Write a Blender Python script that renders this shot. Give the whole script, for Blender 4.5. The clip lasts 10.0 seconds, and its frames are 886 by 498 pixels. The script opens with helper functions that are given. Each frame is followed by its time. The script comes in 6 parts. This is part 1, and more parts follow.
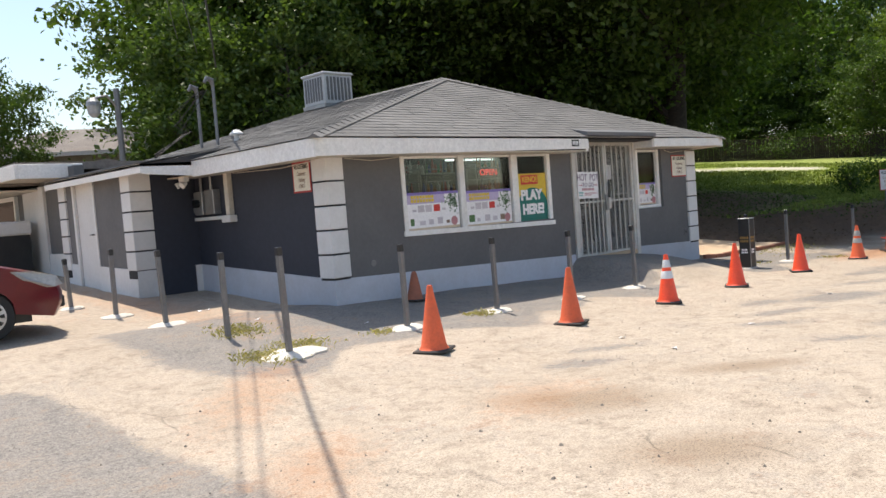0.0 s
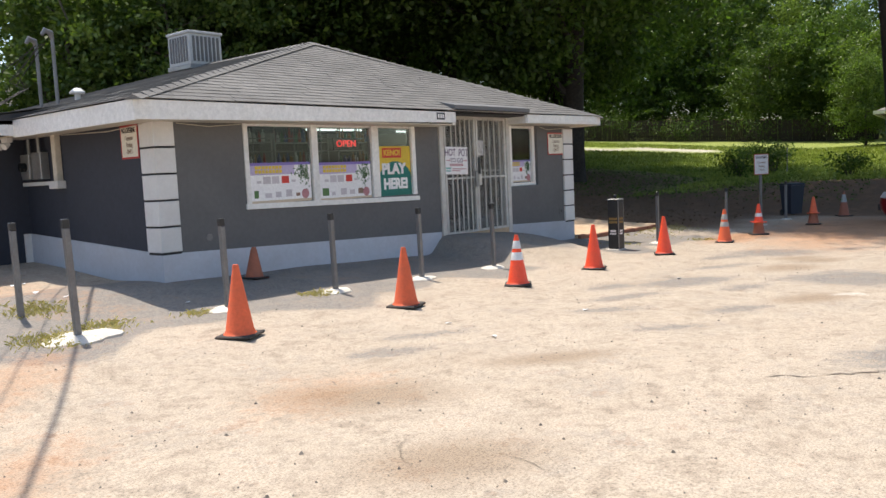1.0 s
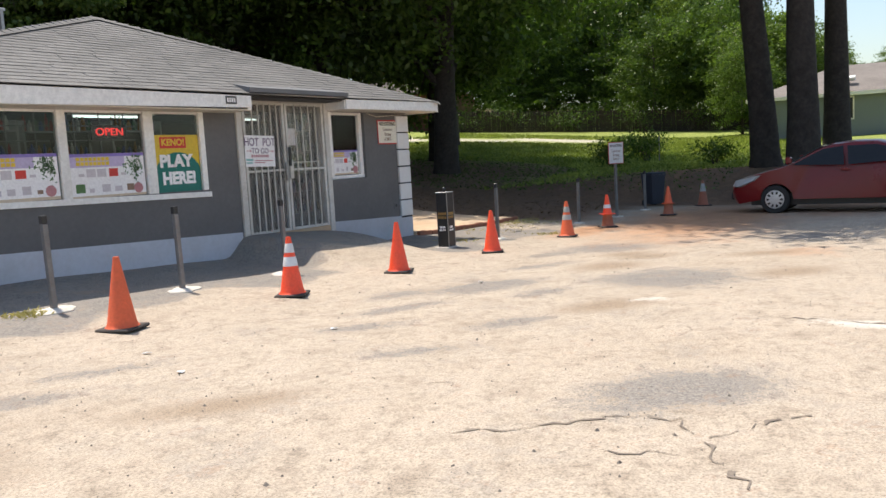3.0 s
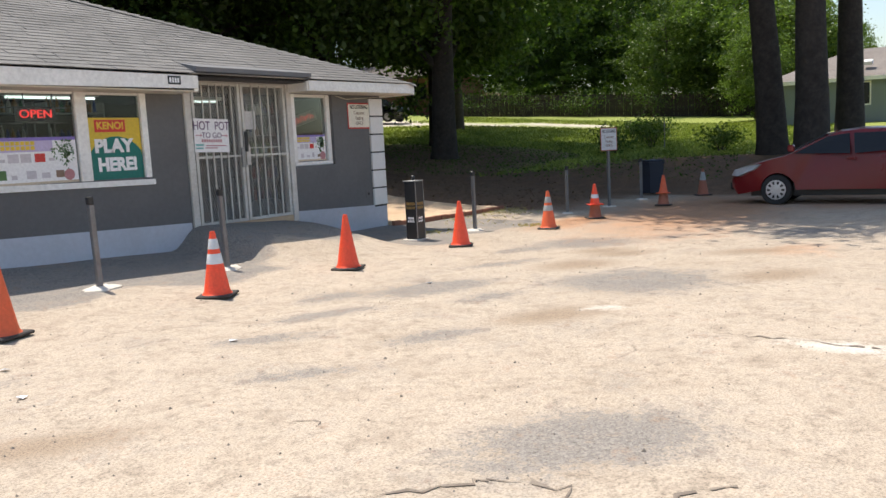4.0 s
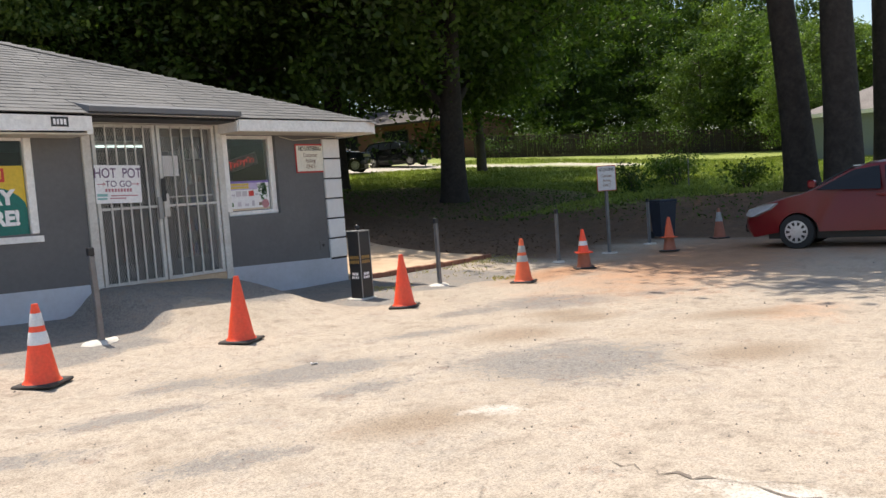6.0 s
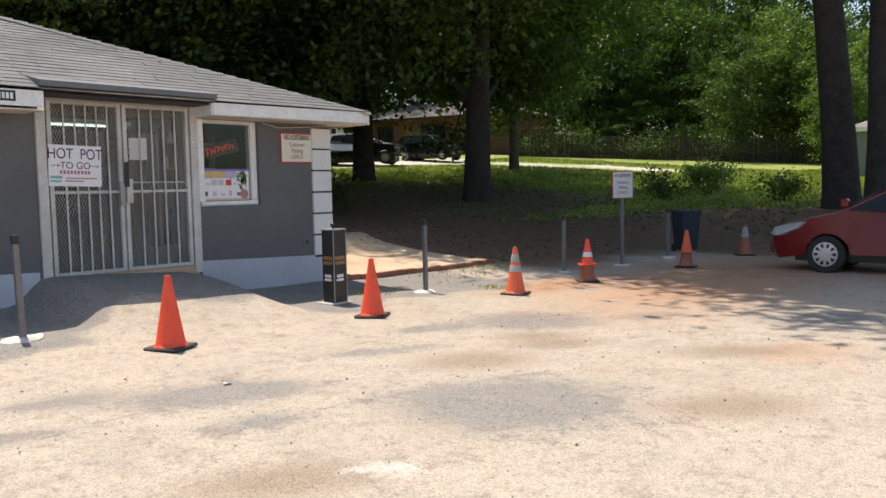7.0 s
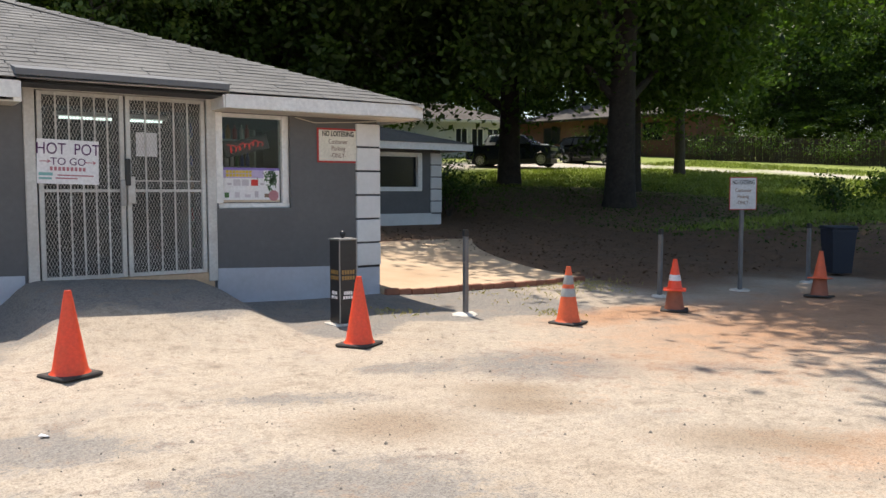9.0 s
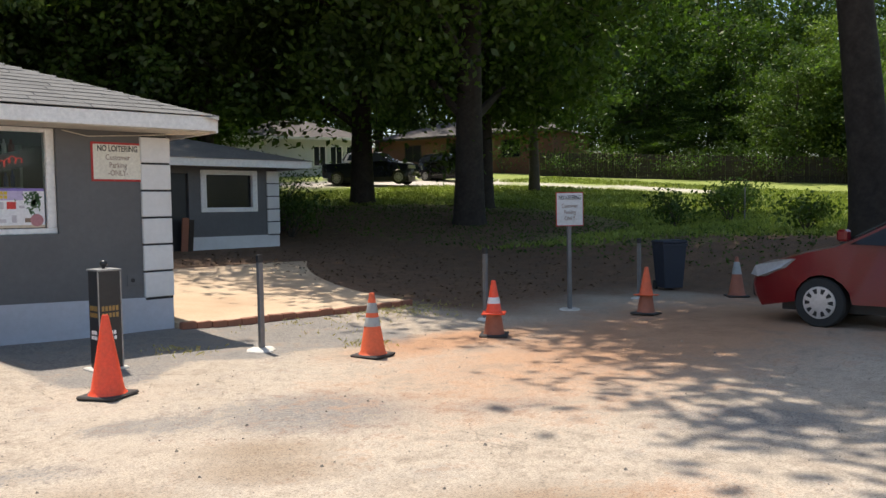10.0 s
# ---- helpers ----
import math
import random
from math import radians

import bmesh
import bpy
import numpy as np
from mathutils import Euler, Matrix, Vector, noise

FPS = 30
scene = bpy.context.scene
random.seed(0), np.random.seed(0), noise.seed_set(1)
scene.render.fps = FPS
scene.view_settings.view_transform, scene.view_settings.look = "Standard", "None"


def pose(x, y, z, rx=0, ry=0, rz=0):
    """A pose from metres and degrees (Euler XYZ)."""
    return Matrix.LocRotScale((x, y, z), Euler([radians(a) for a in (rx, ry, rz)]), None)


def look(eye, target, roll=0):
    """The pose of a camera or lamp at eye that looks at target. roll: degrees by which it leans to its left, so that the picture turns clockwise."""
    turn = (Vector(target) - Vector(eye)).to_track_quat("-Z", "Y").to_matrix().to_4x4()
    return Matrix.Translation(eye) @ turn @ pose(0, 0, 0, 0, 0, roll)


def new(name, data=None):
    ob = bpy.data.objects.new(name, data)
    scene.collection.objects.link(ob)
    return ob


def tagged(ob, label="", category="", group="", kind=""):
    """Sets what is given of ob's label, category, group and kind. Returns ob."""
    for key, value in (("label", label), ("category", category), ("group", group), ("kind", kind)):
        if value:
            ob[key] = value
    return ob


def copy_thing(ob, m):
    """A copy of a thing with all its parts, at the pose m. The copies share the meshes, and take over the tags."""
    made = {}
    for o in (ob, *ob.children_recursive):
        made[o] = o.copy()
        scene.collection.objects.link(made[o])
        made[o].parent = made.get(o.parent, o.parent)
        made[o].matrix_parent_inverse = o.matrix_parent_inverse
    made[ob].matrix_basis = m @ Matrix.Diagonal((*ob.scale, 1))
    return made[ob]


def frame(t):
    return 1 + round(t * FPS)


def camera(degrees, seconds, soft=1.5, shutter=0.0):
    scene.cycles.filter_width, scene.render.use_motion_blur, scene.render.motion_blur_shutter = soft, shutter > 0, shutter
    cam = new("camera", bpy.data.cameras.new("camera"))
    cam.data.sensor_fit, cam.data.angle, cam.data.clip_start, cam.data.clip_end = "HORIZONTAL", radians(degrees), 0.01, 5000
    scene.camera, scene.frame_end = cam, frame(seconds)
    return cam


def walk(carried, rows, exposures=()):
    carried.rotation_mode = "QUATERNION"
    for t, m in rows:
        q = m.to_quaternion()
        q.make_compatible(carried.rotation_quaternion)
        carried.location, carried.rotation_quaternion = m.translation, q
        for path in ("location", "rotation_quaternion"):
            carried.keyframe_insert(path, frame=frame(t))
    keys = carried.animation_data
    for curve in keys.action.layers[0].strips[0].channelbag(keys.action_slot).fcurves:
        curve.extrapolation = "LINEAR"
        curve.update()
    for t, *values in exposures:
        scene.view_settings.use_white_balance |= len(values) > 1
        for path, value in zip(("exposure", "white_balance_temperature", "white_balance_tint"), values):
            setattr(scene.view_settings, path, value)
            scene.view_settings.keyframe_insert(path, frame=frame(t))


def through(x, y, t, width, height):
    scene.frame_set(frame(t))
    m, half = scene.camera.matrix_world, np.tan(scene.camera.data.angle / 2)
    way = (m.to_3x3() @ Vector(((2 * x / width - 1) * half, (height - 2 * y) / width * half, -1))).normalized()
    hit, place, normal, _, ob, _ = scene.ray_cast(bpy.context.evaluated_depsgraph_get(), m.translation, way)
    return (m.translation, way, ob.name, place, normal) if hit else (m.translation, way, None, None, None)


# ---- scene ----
cam = camera(57.0, 10.0)
PATH = [
    (0, (0.308, -0.044, 1.644), (1.701, 1.387, 1.538), -4.4),
    (0.5, (0.895, -0.191, 1.642), (2.374, 1.142, 1.446), -3.1),
    (1, (1.467, -0.367, 1.607), (2.991, 0.915, 1.421), -2.7),
    (1.5, (2.065, -0.523, 1.54), (3.706, 0.609, 1.378), -1.0),
    (2, (2.611, -0.611, 1.512), (4.22, 0.559, 1.304), -3.8),
    (2.5, (3.229, -0.691, 1.479), (4.851, 0.452, 1.225), -2.7),
    (3, (3.812, -0.765, 1.483), (5.462, 0.344, 1.269), -3.3),
    (3.2, (4.053, -0.8, 1.481), (5.681, 0.337, 1.247), -3.5),
    (4.3, (5.424, -0.931, 1.479), (7.046, 0.212, 1.231), -2.7),
    (4.5, (5.609, -0.95, 1.485), (7.248, 0.18, 1.298), -2.0),
    (5, (6.218, -0.934, 1.476), (7.836, 0.227, 1.291), -1.8),
    (5.2, (6.482, -0.934, 1.459), (8.1, 0.233, 1.316), -2.0),
    (6.5, (8.192, -0.984, 1.403), (9.729, 0.286, 1.242), -4.8),
    (7, (8.848, -0.95, 1.446), (10.35, 0.362, 1.297), -1.2),
    (7.5, (9.546, -0.92, 1.488), (11.034, 0.416, 1.435), -1.7),
    (8, (10.192, -0.979, 1.459), (11.541, 0.494, 1.344), -3.6),
    (8.5, (10.874, -0.93, 1.462), (12.094, 0.642, 1.266), -1.0),
    (9, (11.59, -0.994, 1.458), (12.756, 0.625, 1.32), -0.1),
    (9.5, (12.273, -0.864, 1.469), (13.632, 0.593, 1.294), -0.4),
    (10, (12.914, -0.785, 1.459), (14.316, 0.638, 1.363), -1.0),
]
walk(cam, [(t, look(eye, target, roll)) for t, eye, target, roll in PATH])

# ---- world and sun ----
SUN = Vector((0.085, 0.365, 0.928)).normalized()
world = bpy.data.worlds.new("sky")
scene.world = world
world.use_nodes = True
wn = world.node_tree
wn.nodes.clear()
sky = wn.nodes.new("ShaderNodeTexSky")
sky.sky_type, sky.sun_disc = "NISHITA", False
sky.sun_elevation = math.asin(SUN.z)
sky.sun_rotation = math.atan2(SUN.x, SUN.y)
sky.air_density, sky.dust_density, sky.ozone_density = 1.2, 1.5, 1.0
bg = wn.nodes.new("ShaderNodeBackground")
bg.inputs["Strength"].default_value = 0.15
wo = wn.nodes.new("ShaderNodeOutputWorld")
wn.links.new(sky.outputs[0], bg.inputs[0])
wn.links.new(bg.outputs[0], wo.inputs[0])
sun_data = bpy.data.lights.new("sun", "SUN")
sun_data.energy, sun_data.angle, sun_data.color = 4.6, radians(0.55), (1.0, 0.925, 0.825)
sun = new("sun", sun_data)
sun.matrix_world = look(SUN * 60, (0, 0, 0))
scene.view_settings.exposure = 0.34

# ---- materials ----
MATS = {}


def nodes_of(name):
    m = bpy.data.materials.new(name)
    m.use_nodes = True
    return m, m.node_tree.nodes, m.node_tree.links, m.node_tree.nodes["Principled BSDF"]


def noise_node(N, L, scale, detail=4, coord="Object", rough=0.6):
    tc = N.new("ShaderNodeTexCoord")
    n = N.new("ShaderNodeTexNoise")
    n.inputs["Scale"].default_value, n.inputs["Detail"].default_value, n.inputs["Roughness"].default_value = scale, detail, rough
    L.new(tc.outputs[coord], n.inputs["Vector"])
    return n.outputs["Fac"]


def ramp_node(N, L, fac, stops):
    r = N.new("ShaderNodeValToRGB")
    while len(r.color_ramp.elements) < len(stops):
        r.color_ramp.elements.new(0.5)
    for e, (p, c) in zip(r.color_ramp.elements, stops):
        e.position = p
        e.color = (*c, 1) if len(c) == 3 else c
    L.new(fac, r.inputs[0])
    return r.outputs[0]


def mix_node(N, L, fac, a, b, mode="MIX"):
    m = N.new("ShaderNodeMix")
    m.data_type, m.blend_type = "RGBA", mode
    for sock, v in ((m.inputs[0], fac), (m.inputs[6], a), (m.inputs[7], b)):
        if isinstance(v, (int, float)):
            sock.default_value = v
        elif isinstance(v, tuple):
            sock.default_value = (*v, 1)
        else:
            L.new(v, sock)
    return m.outputs[2]


def math_node(N, L, op, a, b=0.0, clamp=False):
    m = N.new("ShaderNodeMath")
    m.operation, m.use_clamp = op, clamp
    for sock, v in ((m.inputs[0], a), (m.inputs[1], b)):
        if isinstance(v, (int, float)):
            sock.default_value = v
        else:
            L.new(v, sock)
    return m.outputs[0]


def bump_node(N, L, bsdf, height, strength, dist=0.01):
    b = N.new("ShaderNodeBump")
    b.inputs["Strength"].default_value, b.inputs["Distance"].default_value = strength, dist
    L.new(height, b.inputs["Height"])
    L.new(b.outputs[0], bsdf.inputs["Normal"])


def surface(name, col, rough=0.7, dirt=None, big=0.8, fine=25.0, amount=0.5, bump=0.3, metal=0.0, vary=0.12, island=False, spec=0.5, coat=0.0, coord="Object"):
    """A worn surface: grain, blotches of dirt, relief, and a change of tone from piece to piece."""
    if name in MATS:
        return MATS[name]
    m, N, L, B = nodes_of(name)
    col = tuple(col)
    dirt = dirt or tuple(c * 0.55 for c in col)
    g = noise_node(N, L, fine, 5, coord)
    s = noise_node(N, L, big, 6, coord, 0.65)
    grain = ramp_node(N, L, g, [(0.3, tuple(c * (1 - vary) for c in col)), (0.7, tuple(min(1, c * (1 + vary)) for c in col))])
    mask = ramp_node(N, L, s, [(0.42, (0, 0, 0)), (0.75, (amount, amount, amount))])
    c = mix_node(N, L, mask, grain, dirt)
    if island:
        geo = N.new("ShaderNodeNewGeometry")
        tone = ramp_node(N, L, geo.outputs["Random Per Island"], [(0, (0.89, 0.89, 0.89)), (1, (1.10, 1.09, 1.08))])
    else:
        oi = N.new("ShaderNodeObjectInfo")
        tone = ramp_node(N, L, oi.outputs["Random"], [(0, (0.93, 0.93, 0.93)), (1, (1.06, 1.06, 1.06))])
    c = mix_node(N, L, 1.0, c, tone, "MULTIPLY")
    L.new(c, B.inputs["Base Color"])
    rr = ramp_node(N, L, s, [(0.3, (rough * 0.88,) * 3), (0.7, (min(1, rough * 1.12),) * 3)])
    L.new(rr, B.inputs["Roughness"])
    B.inputs["Metallic"].default_value = metal
    B.inputs["Specular IOR Level"].default_value = spec
    B.inputs["Coat Weight"].default_value = coat
    B.inputs["Coat Roughness"].default_value = 0.08
    if bump:
        bump_node(N, L, B, g, bump, 0.006)
    MATS[name] = m
    return m


def glow(name, col, strength):
    if name in MATS:
        return MATS[name]
    m, N, L, B = nodes_of(name)
    B.inputs["Base Color"].default_value = (*[c * 0.4 for c in col], 1)
    B.inputs["Emission Color"].default_value = (*col, 1)
    B.inputs["Emission Strength"].default_value = strength
    MATS[name] = m
    return m


def glass(name, tint=(0.93, 0.97, 0.96), see=0.92):
    if name in MATS:
        return MATS[name]
    m, N, L, B = nodes_of(name)
    N.remove(B)
    out = N["Material Output"]
    tr = N.new("ShaderNodeBsdfTransparent")
    tr.inputs[0].default_value = (*[c * see for c in tint], 1)
    gl = N.new("ShaderNodeBsdfGlossy")
    gl.inputs["Roughness"].default_value = 0.02
    fr = N.new("ShaderNodeFresnel")
    fr.inputs[0].default_value = 1.33
    mx = N.new("ShaderNodeMixShader")
    L.new(fr.outputs[0], mx.inputs[0])
    L.new(tr.outputs[0], mx.inputs[1])
    L.new(gl.outputs[0], mx.inputs[2])
    L.new(mx.outputs[0], out.inputs[0])
    MATS[name] = m
    return m


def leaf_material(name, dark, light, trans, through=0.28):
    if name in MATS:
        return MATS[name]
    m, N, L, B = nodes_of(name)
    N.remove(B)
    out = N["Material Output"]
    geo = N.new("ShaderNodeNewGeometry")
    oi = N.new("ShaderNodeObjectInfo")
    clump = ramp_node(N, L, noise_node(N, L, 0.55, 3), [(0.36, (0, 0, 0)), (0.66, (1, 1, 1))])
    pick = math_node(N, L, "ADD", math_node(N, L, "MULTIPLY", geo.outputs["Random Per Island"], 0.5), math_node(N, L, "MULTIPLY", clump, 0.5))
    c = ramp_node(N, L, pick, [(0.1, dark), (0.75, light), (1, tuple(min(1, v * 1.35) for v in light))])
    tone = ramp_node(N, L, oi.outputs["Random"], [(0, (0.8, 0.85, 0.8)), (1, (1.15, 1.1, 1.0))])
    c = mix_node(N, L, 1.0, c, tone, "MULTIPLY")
    d = N.new("ShaderNodeBsdfDiffuse")
    t = N.new("ShaderNodeBsdfTranslucent")
    g = N.new("ShaderNodeBsdfGlossy")
    g.inputs["Roughness"].default_value = 0.45
    g.inputs[0].default_value = (0.5, 0.5, 0.45, 1)
    L.new(c, d.inputs[0])
    L.new(mix_node(N, L, 1.0, c, trans, "MULTIPLY"), t.inputs[0])
    a = N.new("ShaderNodeMixShader")
    a.inputs[0].default_value = through
    L.new(d.outputs[0], a.inputs[1])
    L.new(t.outputs[0], a.inputs[2])
    b = N.new("ShaderNodeMixShader")
    b.inputs[0].default_value = 0.05
    L.new(a.outputs[0], b.inputs[1])
    L.new(g.outputs[0], b.inputs[2])
    L.new(b.outputs[0], out.inputs[0])
    MATS[name] = m
    return m


def ground_material():
    m, N, L, B = nodes_of("ground_surface")

    def attr(n):
        a = N.new("ShaderNodeAttribute")
        a.attribute_name = n
        return a.outputs["Fac"]

    n_big = noise_node(N, L, 0.35, 6, rough=0.62)
    n_mid = noise_node(N, L, 2.6, 8, rough=0.72)
    n_fine = noise_node(N, L, 30, 5, rough=0.75)
    n_stone = noise_node(N, L, 75, 3, rough=0.7)
    dust = ramp_node(N, L, n_mid, [(0.32, (0.33, 0.27, 0.21)), (0.47, (0.425, 0.355, 0.278)), (0.66, (0.52, 0.445, 0.36))])
    dust = mix_node(N, L, ramp_node(N, L, n_big, [(0.5, (0, 0, 0)), (0.72, (0.45,) * 3)]), dust, (0.36, 0.285, 0.21))
    grit = noise_node(N, L, 11, 7, rough=0.8)
    dust = mix_node(N, L, 1.0, dust, ramp_node(N, L, grit, [(0.36, (0.74, 0.73, 0.72)), (0.5, (1, 1, 1)), (0.66, (1.14, 1.13, 1.12))]), "MULTIPLY")
    # worn grey patches where the dust is rubbed off, and small dark stains
    worn = ramp_node(N, L, noise_node(N, L, 1.3, 9, rough=0.8), [(0.53, (0, 0, 0)), (0.66, (0.5,) * 3)])
    dust = mix_node(N, L, worn, dust, (0.22, 0.20, 0.175))
    spots = ramp_node(N, L, noise_node(N, L, 5.5, 4, rough=0.6), [(0.65, (0, 0, 0)), (0.71, (0.5,) * 3)])
    dust = mix_node(N, L, spots, dust, (0.17, 0.14, 0.115))
    tar = ramp_node(N, L, n_fine, [(0.36, (0.10, 0.098, 0.098)), (0.62, (0.27, 0.253, 0.234))])
    tar = mix_node(N, L, ramp_node(N, L, n_mid, [(0.45, (0, 0, 0)), (0.75, (0.7,) * 3)]), tar, (0.30, 0.265, 0.225))
    clay = ramp_node(N, L, n_mid, [(0.3, (0.30, 0.14, 0.068)), (0.66, (0.50, 0.265, 0.135))])
    # reddish soil and leaf litter, with some of the trees' shade in its colour
    litter = ramp_node(N, L, n_mid, [(0.34, (0.115, 0.066, 0.039)), (0.62, (0.21, 0.125, 0.075))])
    turf = ramp_node(N, L, n_fine, [(0.3, (0.12, 0.155, 0.035)), (0.5, (0.26, 0.31, 0.07)), (0.7, (0.38, 0.40, 0.13))])
    turf = mix_node(N, L, ramp_node(N, L, n_mid, [(0.52, (0, 0, 0)), (0.8, (0.6,) * 3)]), turf, (0.17, 0.13, 0.06))
    conc = ramp_node(N, L, n_mid, [(0.3, (0.44, 0.39, 0.33)), (0.7, (0.58, 0.53, 0.46))])

    def edge(a, w=0.35):
        s = math_node(N, L, "ADD", a, math_node(N, L, "MULTIPLY", math_node(N, L, "SUBTRACT", n_mid, 0.5), 1.3))
        s = math_node(N, L, "ADD", s, math_node(N, L, "MULTIPLY", math_node(N, L, "SUBTRACT", n_fine, 0.5), 0.7))
        s = math_node(N, L, "ADD", s, math_node(N, L, "MULTIPLY", math_node(N, L, "SUBTRACT", grit, 0.5), 1.1))
        return ramp_node(N, L, s, [(0.5 - w / 2, (0, 0, 0)), (0.5 + w / 2, (1, 1, 1))])

    c = mix_node(N, L, math_node(N, L, "MULTIPLY", edge(attr("tar"), 0.2), 0.8), dust, tar)
    c = mix_node(N, L, math_node(N, L, "MULTIPLY", edge(attr("clay"), 0.7), 0.78), c, clay)
    c = mix_node(N, L, math_node(N, L, "MULTIPLY", edge(attr("stain"), 0.8), 0.62), c, (0.235, 0.165, 0.105))
    c = mix_node(N, L, edge(attr("pale"), 0.5), c, (0.60, 0.55, 0.48))
    c = mix_node(N, L, edge(attr("litter"), 0.9), c, litter)
    c = mix_node(N, L, edge(attr("turf"), 0.3), c, turf)
    c = mix_node(N, L, attr("drive"), c, conc)
    # hairline and wide cracks in the old asphalt
    tc = N.new("ShaderNodeTexCoord")
    warp = N.new("ShaderNodeMix")
    warp.data_type = "RGBA"
    warp.blend_type = "ADD"
    warp.inputs[0].default_value = 0.35
    nz = N.new("ShaderNodeTexNoise")
    nz.inputs["Scale"].default_value = 2.2
    nz.inputs["Detail"].default_value = 5
    L.new(tc.outputs["Object"], nz.inputs["Vector"])
    L.new(tc.outputs["Object"], warp.inputs[6])
    L.new(nz.outputs["Color"], warp.inputs[7])
    vo = N.new("ShaderNodeTexVoronoi")
    vo.feature = "DISTANCE_TO_EDGE"
    vo.inputs["Scale"].default_value = 0.62
    L.new(warp.outputs[2], vo.inputs["Vector"])
    line = ramp_node(N, L, vo.outputs["Distance"], [(0.0, (1, 1, 1)), (0.009, (0, 0, 0))])
    where = ramp_node(N, L, noise_node(N, L, 0.5, 3), [(0.54, (0, 0, 0)), (0.64, (0.4,) * 3)])
    soil = math_node(N, L, "MAXIMUM", edge(attr("turf")), math_node(N, L, "MAXIMUM", edge(attr("litter")), attr("drive")))
    crack = math_node(N, L, "MULTIPLY", math_node(N, L, "MULTIPLY", line, where), math_node(N, L, "SUBTRACT", 1.0, soil))
    c = mix_node(N, L, crack, c, (0.06, 0.05, 0.042))
    pebble = ramp_node(N, L, n_stone, [(0.34, (0.62, 0.61, 0.59)), (0.48, (1, 1, 1)), (0.66, (1.24, 1.22, 1.19))])
    c = mix_node(N, L, 1.0, c, pebble, "MULTIPLY")
    L.new(c, B.inputs["Base Color"])
    B.inputs["Roughness"].default_value = 0.92
    B.inputs["Specular IOR Level"].default_value = 0.25
    hgt = math_node(N, L, "ADD", math_node(N, L, "MULTIPLY", n_fine, 0.6), math_node(N, L, "MULTIPLY", n_stone, 0.4))
    hgt = math_node(N, L, "SUBTRACT", hgt, math_node(N, L, "MULTIPLY", crack, 1.4))
    bump_node(N, L, B, hgt, 0.6, 0.014)
    return m


GREY = surface("grey_wall_paint", (0.140, 0.137, 0.137), 0.75, (0.105, 0.103, 0.103), 0.9, 14, 0.5, 0.25, vary=0.07)
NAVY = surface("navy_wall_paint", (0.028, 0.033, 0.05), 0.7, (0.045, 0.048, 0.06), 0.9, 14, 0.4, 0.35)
WHITE = surface("white_wall_paint", (0.70, 0.69, 0.68), 0.6, (0.45, 0.42, 0.38), 1.3, 18, 0.3, 0.08, vary=0.04)
FOOT = surface("pale_blue_grey_plinth_paint", (0.50, 0.525, 0.585), 0.65, (0.36, 0.34, 0.33), 1.2, 18, 0.4, 0.1, vary=0.05)
TRIM = surface("white_trim_paint", (0.84, 0.82, 0.79), 0.5, (0.58, 0.53, 0.46), 1.4, 20, 0.25, 0.08)
SOFFIT = surface("cream_soffit_paint", (0.62, 0.57, 0.48), 0.6, (0.42, 0.35, 0.26), 1.4, 20, 0.5, 0.15)
JOINT = surface("black_joint_paint", (0.02, 0.02, 0.022), 0.8)
SHINGLE = surface("weathered_grey_shingle", (0.168, 0.162, 0.154), 0.9, (0.10, 0.096, 0.092), 0.6, 60, 0.55, 0.6, vary=0.25, island=True)
FELT = surface("dark_roof_felt", (0.05, 0.05, 0.055), 0.85, (0.09, 0.085, 0.08), 1.5, 40, 0.5, 0.5)
GATE = surface("chalky_white_gate_paint", (0.60, 0.58, 0.54), 0.5, (0.36, 0.30, 0.24), 3.0, 30, 0.5, 0.1)
STEEL = surface("galvanised_steel", (0.34, 0.34, 0.34), 0.45, (0.20, 0.17, 0.14), 3.0, 40, 0.5, 0.1, metal=0.7)
POSTM = surface("weathered_steel_post", (0.20, 0.20, 0.205), 0.5, (0.12, 0.10, 0.085), 3.0, 40, 0.5, 0.1, metal=0.55)
BLACKP = surface("black_plastic", (0.018, 0.018, 0.02), 0.4, (0.05, 0.048, 0.045), 2.5, 40, 0.4, 0.1)
ORANGE = surface("orange_cone_plastic", (0.94, 0.085, 0.028), 0.45, (0.55, 0.13, 0.06), 4.0, 40, 0.35, 0.08)
OLDORANGE = surface("faded_orange_cone_plastic", (0.80, 0.135, 0.045), 0.6, (0.50, 0.12, 0.06), 5.0, 40, 0.6, 0.08)
DULLORANGE = surface("dirty_orange_cone_plastic", (0.36, 0.115, 0.06), 0.65, (0.16, 0.08, 0.055), 5.0, 40, 0.7, 0.08)
BAND = surface("reflective_white_sheeting", (0.70, 0.70, 0.70), 0.35, (0.42, 0.42, 0.42), 7.0, 60, 0.5, 0.1)
GREYBAND = surface("worn_grey_sheeting", (0.36, 0.36, 0.34), 0.5, (0.22, 0.2, 0.17), 7.0, 60, 0.5, 0.1)
RUBBER = surface("black_rubber_base", (0.03, 0.028, 0.027), 0.8, (0.12, 0.09, 0.07), 5.0, 50, 0.6, 0.3)
TYRE = surface("tyre_rubber", (0.02, 0.02, 0.02), 0.8, (0.05, 0.045, 0.04), 5.0, 50, 0.4, 0.3)
PAD = surface("white_concrete_footing", (0.66, 0.62, 0.55), 0.85, (0.42, 0.34, 0.25), 3.0, 30, 0.5, 0.6)
SLABM = surface("sandy_concrete_slab", (0.57, 0.42, 0.275), 0.85, (0.40, 0.25, 0.15), 0.6, 30, 0.6, 0.5)
